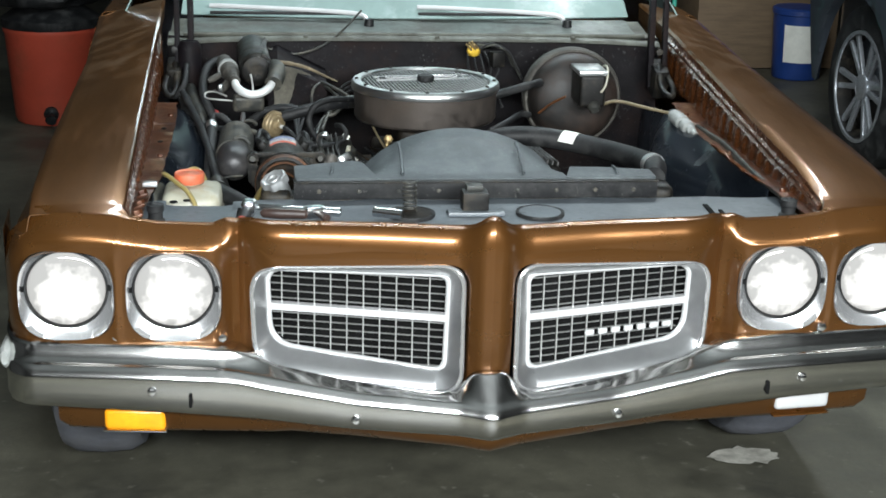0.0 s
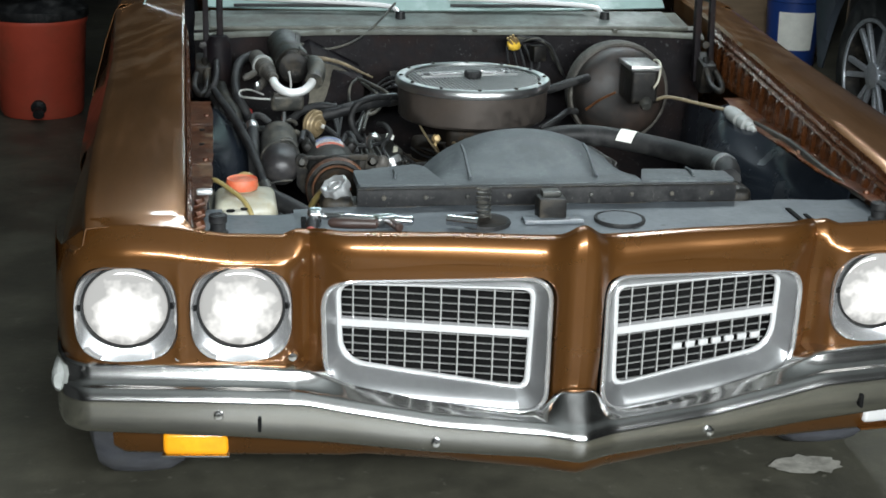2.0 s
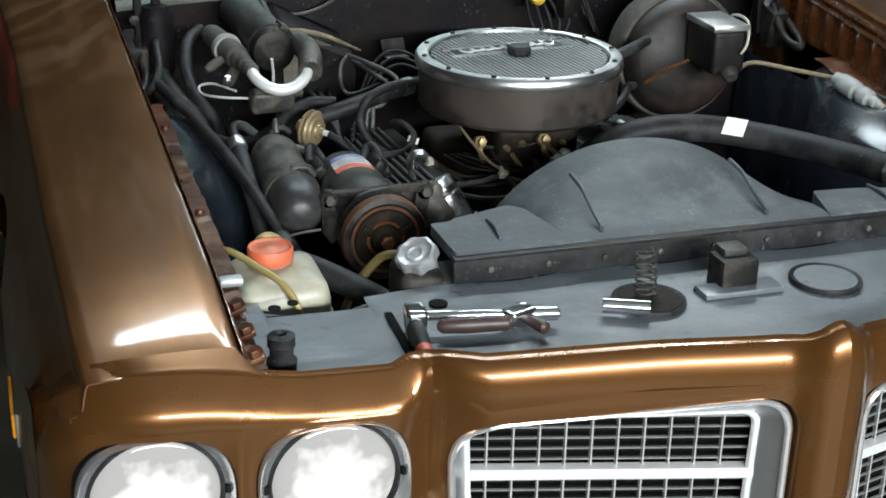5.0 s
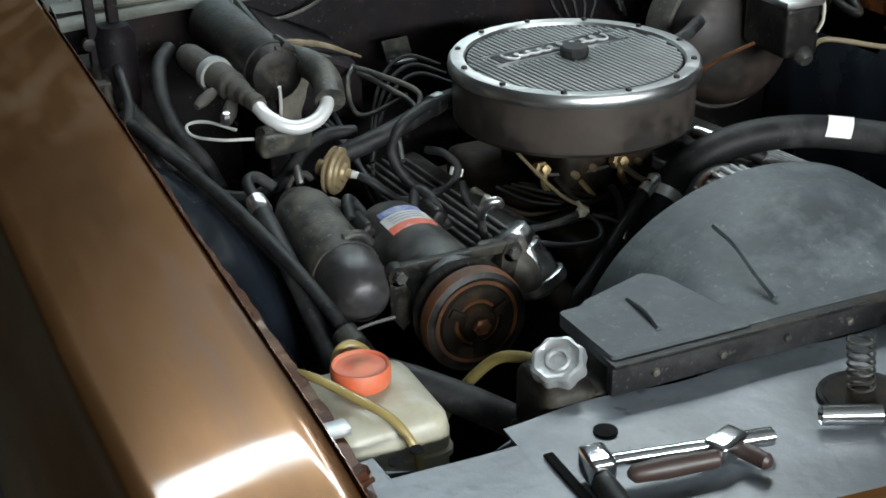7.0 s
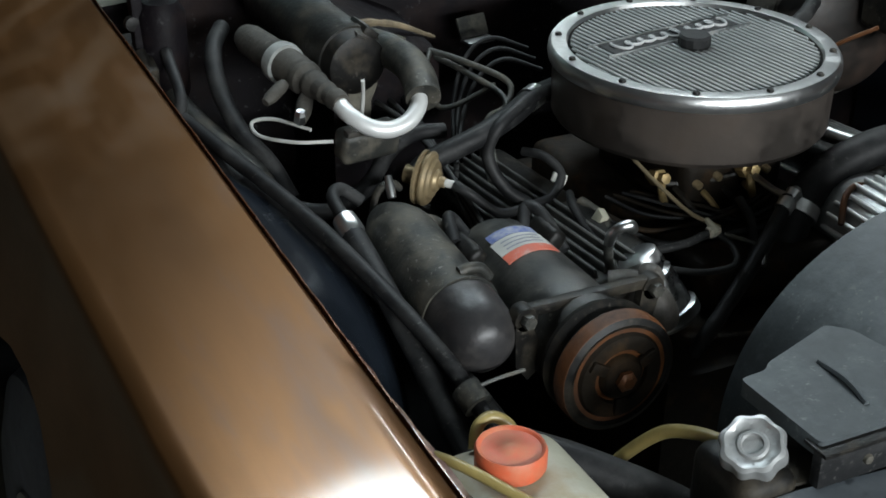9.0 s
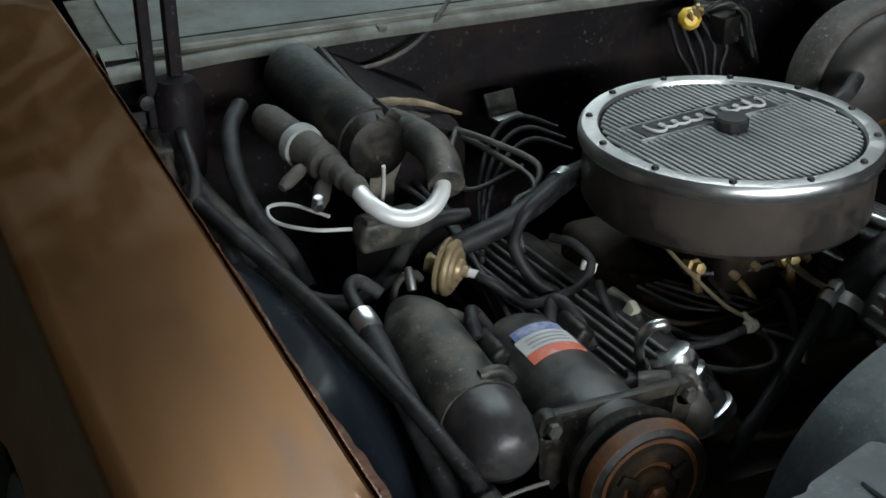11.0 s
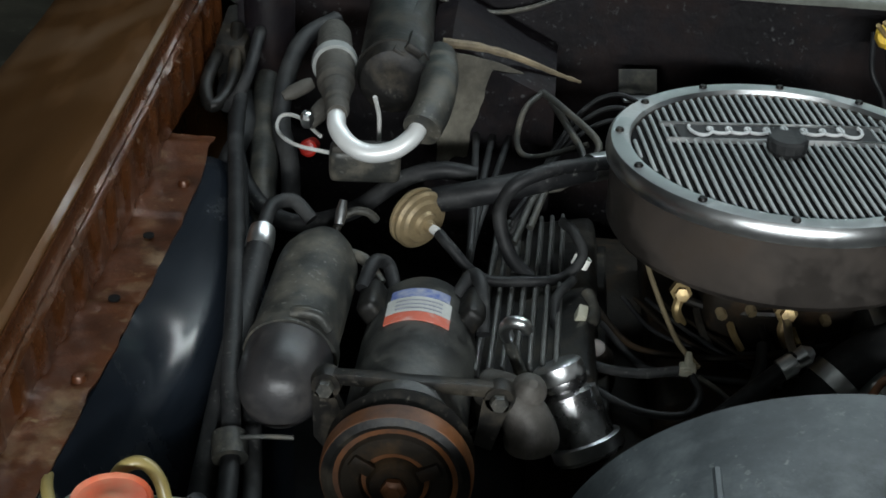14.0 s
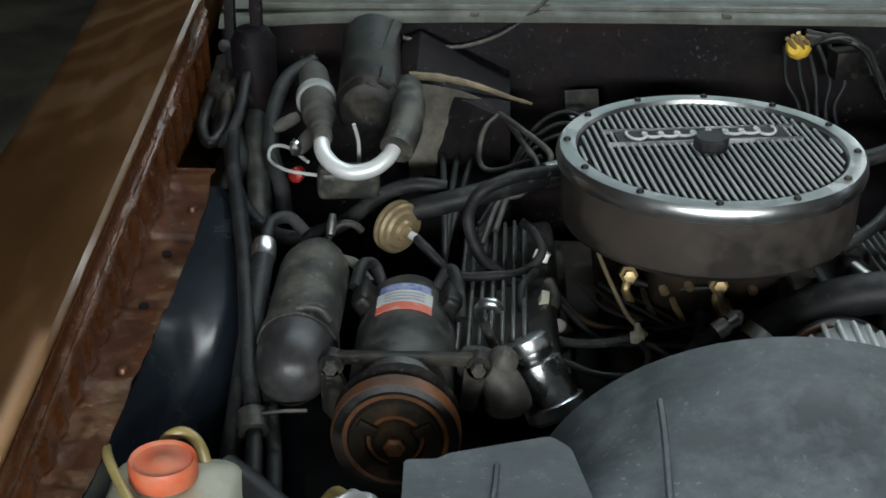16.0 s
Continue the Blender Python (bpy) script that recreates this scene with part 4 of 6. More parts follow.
# engine block mass; near-black sheet added as the shade under the engine bay
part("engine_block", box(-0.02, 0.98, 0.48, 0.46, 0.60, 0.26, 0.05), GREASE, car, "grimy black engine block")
part("bay_shade_sheet", box(0, 1.05, 0.34, 1.24, 0.9, 0.02, 0), DARK, car)
for s in (-1, 1):
    wheel = part("wheel", lathe([(0.14, -0.10), (0.20, -0.105), (0.27, -0.105), (0.315, -0.09), (0.332, -0.06), (0.336, 0), (0.332, 0.06), (0.315, 0.09), (0.27, 0.105), (0.20, 0.105), (0.14, 0.1)], 48, axis_pose((s * 0.785, 0.84, 0.334), (s * 2, 0.84, 0.334))), TYRE, car, "worn black front tyre")
    part("rim", lathe([(0.02, 0.05), (0.1, 0.06), (0.16, 0.09), (0.19, 0.108), (0.19, 0.0), (0.02, 0.0)], 32, axis_pose((s * 0.785, 0.84, 0.334), (s * 2, 0.84, 0.334))), ALU, wheel)

# cabin and tail behind the wings
for s in (-1, 1):
    def flank(y, v):
        tail = max(0, (y - 3.9) / 0.8)
        x, z = [(0.86, 0.24), (0.915, 0.33), (0.937, 0.46), (0.949, 0.58), (0.945, 0.66), (0.905, 0.80), (0.875, 0.885), (0.86, 0.90), (0.80, 0.905)][v]
        if abs(y - 3.72) < 0.37:
            z = max(z, 0.33 + math.sqrt(0.37 ** 2 - (y - 3.72) ** 2))
        return (s * (x - 0.05 * tail ** 2), y, z - 0.03 * tail ** 2)
    part("quarter_panel", thicken(grid_mesh(linspace(3.02, 4.75, 50), range(9), flank), 0.002), PAINT, car)
    door = part("door", thicken(grid_mesh(linspace(1.756, 3.012, 12), range(9), flank), 0.002), PAINT, car)
    part("door_handle", box(s * 0.935, 2.86, 0.77, 0.02, 0.13, 0.022, 0.006), CHROME, door, "chrome door handle")
    part("side_glass", thicken(grid_mesh(linspace(0, 1, 10), linspace(0, 1, 5), lambda u, v: (s * (0.80 - 0.20 * v), (1.70 + 2.05 * u) * (1 - v) + (2.14 + 1.05 * u) * v, 0.905 + 0.425 * v)), 0.004), WINDSCREEN, car)
    rear = part("wheel", lathe([(0.14, -0.10), (0.20, -0.105), (0.27, -0.105), (0.315, -0.09), (0.332, -0.06), (0.336, 0), (0.332, 0.06), (0.315, 0.09), (0.27, 0.105), (0.20, 0.105), (0.14, 0.1)], 40, axis_pose((s * 0.785, 3.72, 0.334), (s * 2, 3.72, 0.334))), TYRE, car, "worn black rear tyre")
    part("rim", lathe([(0.02, 0.05), (0.1, 0.06), (0.16, 0.09), (0.19, 0.108), (0.19, 0.0), (0.02, 0.0)], 32, axis_pose((s * 0.785, 3.72, 0.334), (s * 2, 3.72, 0.334))), ALU, rear)
part("roof", thicken(grid_mesh(linspace(-1, 1, 14), linspace(0, 1, 10), lambda u, v: (0.60 * u, 2.10 + 1.12 * v, 1.335 + 0.035 * (1 - u * u) - 0.03 * (2 * v - 1) ** 4)), 0.01), PAINT, car)
part("rear_glass", thicken(grid_mesh(linspace(-1, 1, 10), linspace(0, 1, 6), lambda u, v: (u * (0.60 + 0.18 * v), 3.20 + 0.58 * v, 1.325 - 0.415 * v)), 0.004), WINDSCREEN, car)
part("boot_lid", thicken(grid_mesh(linspace(-0.80, 0.80, 14), linspace(3.77, 4.72, 8), lambda x, y: (x, y, 0.905 + 0.02 * (1 - (x / 0.8) ** 2) - 0.03 * max(0, (y - 3.9) / 0.8) ** 2)), 0.004), PAINT, car)
part("tail_panel", thicken(grid_mesh(linspace(-0.82, 0.82, 14), linspace(0.42, 0.88, 6), lambda x, z: (x, 4.73 - 0.05 * (z - 0.42), z)), 0.004), PAINT, car)
part("rear_bumper", box(0, 4.78, 0.46, 1.76, 0.08, 0.12, 0.03, None, 3), CHROME, car)
part("floor_pan", box(0, 3.0, 0.27, 1.66, 3.3, 0.02, 0), DARK, car)

# ---- air cleaner ----
AC = (-0.021, 0.993)
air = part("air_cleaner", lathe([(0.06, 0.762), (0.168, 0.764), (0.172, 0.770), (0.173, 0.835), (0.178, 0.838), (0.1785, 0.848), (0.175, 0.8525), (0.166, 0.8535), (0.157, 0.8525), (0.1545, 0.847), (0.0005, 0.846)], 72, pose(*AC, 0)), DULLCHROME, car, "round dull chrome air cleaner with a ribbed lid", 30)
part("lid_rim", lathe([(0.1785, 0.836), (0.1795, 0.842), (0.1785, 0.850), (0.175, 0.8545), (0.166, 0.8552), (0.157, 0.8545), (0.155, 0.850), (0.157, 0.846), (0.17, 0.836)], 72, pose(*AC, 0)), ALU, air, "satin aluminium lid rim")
part("lid_floor", lathe([(0.0005, 0.8475), (0.1555, 0.8475), (0.1555, 0.8462), (0.0005, 0.8462)], 48, pose(*AC, 0)), DARK, air)
TURN = radians(7)
ex, ey = Vector((math.cos(TURN), math.sin(TURN), 0)), Vector((-math.sin(TURN), math.cos(TURN), 0))
for i in range(-17, 18):
    u = i * 0.0088
    half = math.sqrt(max(0, 0.151 ** 2 - u * u))
    spans = [(-half, half)] if abs(u + 0.0) > 0.105 else [(-half, 0.022), (0.062, half)]
    for a, b in spans:
        if b - a < 0.01:
            continue
        o = Vector((*AC, 0.8500)) + ex * u + ey * (a + b) / 2
        part("rib", box(*o, 0.0034, b - a, 0.0042, 0.0012, pose(0, 0, 0, 0, 0, math.degrees(TURN)), 1), RIBS, air)
o = Vector((*AC, 0.8505)) + ey * 0.042
part("badge_plate", box(*o, 0.205, 0.038, 0.004, 0.001, pose(0, 0, 0, 0, 0, math.degrees(TURN)), 1), RUBBER, air)
for dv in (-0.0205, 0.0205):
    o = Vector((*AC, 0.8515)) + ey * (0.042 + dv)
    part("badge_border", box(*o, 0.235, 0.0025, 0.006, 0.001, pose(0, 0, 0, 0, 0, math.degrees(TURN)), 1), ALU, air)
# flowing ornament on the plate: one looping bright ribbon with a tall start and end
ribbon = []
for i in range(0, 141):
    u = i / 140
    tall = 0.0125 if u < 0.12 or 0.40 < u < 0.52 or u > 0.90 else 0.0072
    ph = u * 2 * math.pi * 9
    c = Vector((*AC, 0.8545)) + ex * (0.088 - 0.176 * u + 0.0065 * math.sin(ph)) + ey * (0.042 + tall * math.cos(ph) + 0.25 * (0.5 - u) * 0.01)
    ribbon.append(c)
part("badge_ribbon", tube(ribbon, 0.0019, 6, 1), BEZEL, air, "bright looping ornament on the lid plate")
for i in range(12):
    a = math.radians(i * 30 + 25.5)
    part("screw", lathe([(0.0005, 0.003), (0.0035, 0.0028), (0.0045, 0.001), (0.0045, -0.002)], 8, pose(AC[0] + 0.1665 * math.cos(a), AC[1] + 0.1665 * math.sin(a), 0.8555)), IRON, air)
part("wing_nut", lathe([(0.017, -0.006), (0.0205, 0.0), (0.0205, 0.009), (0.018, 0.012), (0.0005, 0.0125)], 14, pose(AC[0], AC[1], 0.855)), RUBBER, air, "black knurled wing nut", 20)

# ---- engine: right bank, carburettor, hoses ----


def cyl(p, q, prof, segs=28):
    """A turned piece from p to q; prof: (radius, share of the length)."""
    n = (Vector(q) - Vector(p)).length
    return lathe([(r, t * n) for r, t in prof], segs, axis_pose(p, q))


def hose(name, pts, r, material=RUBBER, label="", parent=None, segs=10):
    return part(name, tube(pts, r, segs), material, parent or car, label)


for s in (-1, 1):
    tilt = pose(-0.02 + s * 0.232, 0.958, 0.665, -5, s * 12, 0)
    vc = part("valve_cover", box(0, 0, 0, 0.118, 0.40, 0.05, 0.014, tilt, 3), IRON, car, "black finned valve cover")
    for i in range(7):
        part("fin", box(0, 0, 0, 0.0045, 0.375, 0.012, 0.0015, tilt @ pose(s * (0.050 - i * 0.0125), 0, 0.029), 1), FINS, vc)
    for k in (-1, 1):
        part("cover_lip", box(0, 0, 0, 0.012, 0.41, 0.006, 0.002, tilt @ pose(k * 0.062, 0, -0.02), 1), ALU if s > 0 else IRON, vc)
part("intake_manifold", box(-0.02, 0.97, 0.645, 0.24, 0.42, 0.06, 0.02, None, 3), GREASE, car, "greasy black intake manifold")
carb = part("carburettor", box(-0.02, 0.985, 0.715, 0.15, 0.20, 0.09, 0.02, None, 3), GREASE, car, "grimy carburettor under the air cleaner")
part("throat", lathe([(0.075, 0.755), (0.085, 0.77), (0.06, 0.772)], 30, pose(AC[0], AC[1], 0)), GREASE, carb)
for p in ((-0.116, 0.912, 0.727), (-0.02, 0.868, 0.738)):
    part("fuel_fitting", lathe([(0.006, -0.02), (0.006, -0.008), (0.011, -0.008), (0.011, 0.006), (0.007, 0.008), (0.007, 0.018), (0.0005, 0.019)], 6, axis_pose(p, (p[0], p[1] - 1, p[2] + 0.3))), BRASS, carb, "brass fuel fitting", 20)
    part("elbow", tube([(p[0], p[1] - 0.008, p[2]), (p[0] - 0.004, p[1] - 0.016, p[2] - 0.012), (p[0] + 0.004, p[1] - 0.012, p[2] - 0.03)], 0.005, 8), BRASS, carb)
part("fuel_rail", tube([(-0.116, 0.915, 0.718), (-0.085, 0.90, 0.718), (-0.055, 0.888, 0.722), (-0.02, 0.88, 0.728)], 0.0045, 8), IRON, carb)
for i in range(4):
    part("linkage", tube([(-0.10 + i * 0.03, 0.90, 0.715), (-0.095 + i * 0.03, 0.878, 0.705), (-0.085 + i * 0.03, 0.87, 0.69)], 0.004, 6), BRASS if i % 2 else IRON, carb)

# air-conditioning compressor with rusty clutch
cx, cz = -0.366, 0.699
comp = part("compressor", cyl((cx, 0.655, cz), (cx, 0.872, cz), [(0.020, 0), (0.050, 0), (0.0545, 0.05), (0.0545, 0.72), (0.051, 0.74), (0.051, 0.93), (0.044, 1.0), (0.01, 1.0)], 40), COMPRESSOR, car, "dusty black air-conditioning compressor with a red-white-blue label")


def wrap(a0, a1, y0, y1, r):
    return thicken(grid_mesh(linspace(a0, a1, 14), [y0, y1], lambda a, y: (cx + r * math.sin(a), y, cz + r * math.cos(a))), 0.0006)


part("label_red", wrap(-0.60, 0.55, 0.770, 0.786, 0.0553), REDP, comp, "red stripe of the label")
part("label_white", wrap(-0.60, 0.55, 0.787, 0.813, 0.0553), LABELW, comp, "white field of the label")
part("label_blue", wrap(-0.55, 0.50, 0.814, 0.829, 0.0553), BLUEP, comp, "blue field of the label")
for i in range(3):
    part("label_bar", wrap(-0.42, 0.38, 0.791 + i * 0.007, 0.7922 + i * 0.007, 0.0562), FAINT, comp)
for k in (-1, 1):
    part("shoulder", box(cx + k * 0.046, 0.83, 0.733, 0.022, 0.05, 0.03, 0.008, pose(0, 0, 0, 0, k * 35, 0), 3), IRON, comp)
part("clutch_pulley", cyl((cx, 0.652, cz), (cx, 0.600, cz), [(0.02, 0), (0.052, 0), (0.060, 0.06), (0.0635, 0.22), (0.0605, 0.30), (0.054, 0.42), (0.0605, 0.54), (0.0635, 0.62), (0.062, 0.95), (0.056, 1.0), (0.052, 0.97), (0.05, 0.86), (0.01, 0.86)], 48), IRON, comp, "black clutch pulley with a rusty band")
part("rusty_band", cyl((cx, 0.6205, cz), (cx, 0.6010, cz), [(0.0628, 0), (0.0642, 0.08), (0.0642, 0.55), (0.0625, 0.9), (0.0575, 1.0), (0.055, 0.95)], 48), RUSTY, comp, "rust-brown outer band of the pulley")
part("rusty_hub", cyl((cx, 0.592, cz), (cx, 0.584, cz), [(0.011, 0), (0.011, 0.6), (0.008, 0.7), (0.006, 1.0), (0.0005, 1.0)], 6), RUSTY, comp, "small rusty hub nut")
part("clutch_plate", cyl((cx, 0.608, cz), (cx, 0.598, cz), [(0.012, 0), (0.047, 0), (0.048, 0.5), (0.045, 1.0), (0.030, 1.0), (0.028, 0.6), (0.01, 0.6)], 40), GREASE, comp)
part("clutch_hub", cyl((cx, 0.606, cz), (cx, 0.590, cz), [(0.024, 0), (0.024, 0.5), (0.020, 0.8), (0.010, 0.8), (0.009, 1.0), (0.0005, 1.0)], 24), GREASE, comp)
for i in range(3):
    a = 2 * math.pi * i / 3 + 0.5
    part("hub_tab", box(cx + 0.032 * math.cos(a), 0.597, cz + 0.032 * math.sin(a), 0.02, 0.006, 0.012, 0.002, pose(0, 0, 0, 0, -math.degrees(a), 0)), GREASE, comp)
br = part("compressor_bracket", box(-0.356, 0.676, 0.748, 0.150, 0.012, 0.012, 0.003), IRON, car, "black steel compressor bracket")
for ex_, ez_ in ((-0.434, 0.742), (-0.286, 0.742)):
    part("bracket_ear", cyl((ex_, 0.684, ez_), (ex_, 0.668, ez_), [(0.006, 0), (0.013, 0), (0.014, 0.5), (0.0125, 1.0), (0.006, 1.0)], 20), IRON, br)
part("bracket_web", loft([[(-0.446, y, 0.735), (-0.428, y, 0.737), (-0.408, y, 0.690), (-0.430, y, 0.672), (-0.444, y, 0.690)] for y in (0.668, 0.680)]), IRON, br)
part("bracket_web", loft([[(-0.300, y, 0.742), (-0.276, y, 0.742), (-0.290, y, 0.690), (-0.305, y, 0.695)] for y in (0.668, 0.680)]), IRON, br)
for x in (-0.434, -0.286):
    part("bolt", lathe([(0.0005, 0.007), (0.007, 0.007), (0.008, 0.005), (0.008, -0.002)], 6, axis_pose((x, 0.666, 0.742), (x, 0, 0.82))), GREYM, br)
for k, x in enumerate((-0.44, -0.41)):
    hose("compressor_pipe", [(x, 0.865, 0.735), (x - 0.02, 0.885, 0.75), (x - 0.05, 0.89, 0.753), (-0.475, 0.90, 0.748)], 0.006, GREYM)
hose("compressor_hose", [(-0.395, 0.86, 0.728), (-0.405, 0.885, 0.745), (-0.418, 0.87, 0.755), (-0.425, 0.84, 0.742)], 0.0072)
hose("compressor_hose", [(-0.335, 0.85, 0.735), (-0.322, 0.87, 0.75), (-0.312, 0.85, 0.748), (-0.306, 0.81, 0.72)], 0.0072)

acc = part("accumulator", cyl((-0.472, 0.925, 0.746), (-0.477, 0.655, 0.722), [(0.008, 0), (0.014, 0.0), (0.022, 0.03), (0.032, 0.10), (0.0385, 0.17), (0.040, 0.22), (0.040, 0.72), (0.03, 0.72)], 40), GREYM, car, "dusty dark metal accumulator with a black bowl")
part("bowl", cyl((-0.472, 0.925, 0.746), (-0.477, 0.655, 0.722), [(0.039, 0.70), (0.0405, 0.705), (0.0405, 0.80), (0.0395, 0.86), (0.036, 0.915), (0.029, 0.96), (0.018, 0.99), (0.0005, 1.0)], 40), BOWL, acc, "shiny black domed bowl")
part("strap", cyl((-0.4748, 0.742, 0.7297), (-0.4752, 0.728, 0.7285), [(0.038, 0), (0.0428, 0), (0.0432, 0.5), (0.0428, 1), (0.038, 1)], 40), GREYM, acc)
part("strap_ear", tube([(-0.475, 0.735, 0.7715), (-0.462, 0.735, 0.7735), (-0.450, 0.735, 0.770), (-0.441, 0.735, 0.758)], 0.006, 10), GREYM, acc)
part("nipple", cyl((-0.46, 0.925, 0.765), (-0.458, 0.94, 0.785), [(0.005, 0), (0.006, 0.5), (0.004, 1.0), (0.0005, 1.0)], 10), ALU, acc)

# oil filler and grey elbow in front of the valve cover
oil = part("oil_filler", cyl((-0.236, 0.772, 0.715), (-0.198, 0.742, 0.640), [(0.016, 0), (0.020, 0.0), (0.0235, 0.06), (0.0235, 0.20), (0.0215, 0.24), (0.0275, 0.28), (0.029, 0.8), (0.0325, 0.86), (0.0325, 0.97), (0.026, 1.0), (0.0005, 1.0)], 36), DARKCHROME, car, "bright oil filler tube")
part("filler_cap", cyl((-0.238, 0.7735, 0.719), (-0.230, 0.767, 0.703), [(0.0005, 0), (0.020, 0), (0.0235, 0.15), (0.0245, 0.8), (0.022, 1.0)], 28), ALU, oil, "bright filler cap")
part("filler_foot", cyl((-0.206, 0.7485, 0.656), (-0.2, 0.7435, 0.6435), [(0.0322, 0), (0.034, 0.1), (0.034, 0.9), (0.030, 1.0)], 28), ALU, oil, "bright foot ring")
el = part("thermostat_elbow", tube([(-0.30, 0.73, 0.715), (-0.278, 0.716, 0.716), (-0.264, 0.706, 0.704), (-0.257, 0.702, 0.690), (-0.255, 0.702, 0.678)], 0.023, 18, radius=lambda u: 0.75 + 0.40 * u - 0.5 * max(0, u - 0.85)), CASTGREY, car, "dull grey cast elbow")
part("flange", cyl((-0.262, 0.712, 0.725), (-0.258, 0.70, 0.741), [(0.014, 0), (0.016, 0.3), (0.012, 0.6), (0.004, 1.0), (0.0005, 1)], 16), CASTGREY, el)
part("filler_shell", lathe([(0.018, 0.0), (0.022, 0.02), (0.020, 0.05), (0.012, 0.064), (0.0005, 0.066)], 24, axis_pose((-0.195, 0.86, 0.635), (-0.205, 0.83, 0.74))), DULLCHROME, car, "tarnished metal shell beside the valve cover")
dip = part("dipstick", tube([(-0.262, 0.775, 0.69), (-0.276, 0.768, 0.725), (-0.284, 0.758, 0.752)], 0.0055, 10), GREYM, car, "grey dipstick tube with a bright bent handle")
part("handle", tube([(-0.283, 0.759, 0.750), (-0.286, 0.750, 0.764), (-0.282, 0.741, 0.776), (-0.272, 0.738, 0.778), (-0.266, 0.742, 0.770)], 0.0062, 10), ALU, dip)

# vacuum lines and hoses
DV, DA = Vector((-0.383, 0.989, 0.745)), Vector((0.68, -0.72, -0.08)).normalized()
div = part("diverter_valve", lathe([(0.0005, 0.020), (0.006, 0.020), (0.007, 0.013), (0.012, 0.012), (0.014, 0.008), (0.022, 0.007), (0.025, 0.004), (0.030, 0.003), (0.0325, 0.0), (0.0325, -0.003), (0.029, -0.0045), (0.029, -0.007), (0.0325, -0.0085), (0.0325, -0.0115), (0.024, -0.014), (0.012, -0.017), (0.011, -0.030)], 36, axis_pose(DV, DV + DA)), OLDZINC, car, "round gold-zinc vacuum valve", 25)
part("nipple", lathe([(0.005, 0.0), (0.005, 0.012), (0.0035, 0.016), (0.0005, 0.016)], 12, axis_pose(DV + DA * 0.018, DV + DA)), LABELW, div)
big = hose("breather_hose", [(-0.392, 1.004, 0.748), (-0.372, 1.008, 0.759), (-0.34, 1.008, 0.768), (-0.30, 1.012, 0.778), (-0.25, 1.035, 0.784), (-0.20, 1.075, 0.782), (-0.15, 1.10, 0.78)], 0.0140, RUBBER, "thick grey-black breather hose")
part("clamp", cyl((-0.21, 1.068, 0.783), (-0.19, 1.083, 0.782), [(0.013, 0), (0.0155, 0), (0.0155, 1), (0.013, 1)], 20), ALU, big)
hose("vacuum_hose", [(-0.264, 0.962, 0.700), (-0.288, 0.978, 0.718), (-0.302, 0.998, 0.755), (-0.288, 1.0, 0.788), (-0.25, 1.02, 0.800), (-0.21, 1.055, 0.793), (-0.165, 1.09, 0.785)], 0.0078)
vac = hose("vacuum_hose", [DV + DA * 0.03, DV + DA * 0.05 + Vector((0, 0, -0.006)), (-0.315, 0.942, 0.708), (-0.268, 0.95, 0.704), (-0.232, 0.96, 0.706), (-0.213, 0.975, 0.724), (-0.222, 1.0, 0.738), (-0.235, 1.03, 0.735)], 0.0058)
part("clamp", cyl((-0.2155, 0.977, 0.712), (-0.2115, 0.979, 0.722), [(0.007, 0), (0.0095, 0), (0.0095, 1), (0.007, 1)], 16), WHITE, vac)
tee = part("vacuum_tee", box(-0.115, 0.798, 0.708, 0.016, 0.012, 0.011, 0.003), MILKY, car, "small pale plastic vacuum tee")
part("stub", cyl((-0.115, 0.79, 0.708), (-0.113, 0.815, 0.715), [(0.004, 0), (0.0045, 0.5), (0.003, 1), (0.0005, 1)], 8), MILKY, tee)
hose("vacuum_hose", [(-0.12, 0.798, 0.707), (-0.16, 0.80, 0.698), (-0.205, 0.82, 0.693), (-0.235, 0.86, 0.70), (-0.238, 0.90, 0.715), (-0.222, 0.94, 0.715)], 0.0050)
hose("vacuum_hose", [(-0.112, 0.795, 0.706), (-0.104, 0.772, 0.696), (-0.12, 0.748, 0.690), (-0.16, 0.752, 0.688), (-0.195, 0.775, 0.69), (-0.215, 0.80, 0.685)], 0.0038)
hose("fuel_line", [(-0.105, 0.80, 0.71), (-0.122, 0.83, 0.716), (-0.135, 0.86, 0.73), (-0.15, 0.90, 0.752), (-0.155, 0.93, 0.765)], 0.0026, TANWIRE)
hose("fuel_line", [(-0.105, 0.79, 0.705), (-0.085, 0.775, 0.70), (-0.075, 0.755, 0.695), (-0.085, 0.74, 0.685)], 0.0030, GREYM)
hose("dark_cable", [(-0.20, 0.92, 0.70), (-0.16, 0.87, 0.685), (-0.10, 0.85, 0.69), (-0.04, 0.845, 0.70), (0.01, 0.86, 0.71)], 0.0034, GREASE)
hose("dark_cable", [(-0.19, 0.90, 0.69), (-0.15, 0.85, 0.675), (-0.09, 0.83, 0.68), (-0.02, 0.825, 0.68)], 0.0040)
hose("dark_cable", [(-0.04, 0.85, 0.71), (-0.045, 0.82, 0.70), (-0.06, 0.79, 0.68), (-0.09, 0.76, 0.66)], 0.0055)
hose("pale_lead", [(-0.205, 0.94, 0.70), (-0.20, 0.90, 0.697), (-0.215, 0.86, 0.70), (-0.22, 0.82, 0.69)], 0.0075, GREYM)
part("wire_connector", box(-0.214, 0.883, 0.706, 0.010, 0.016, 0.020, 0.002, pose(0, 0, 0, 20, 15, 0)), MILKY, car, "cream plastic wire connector")
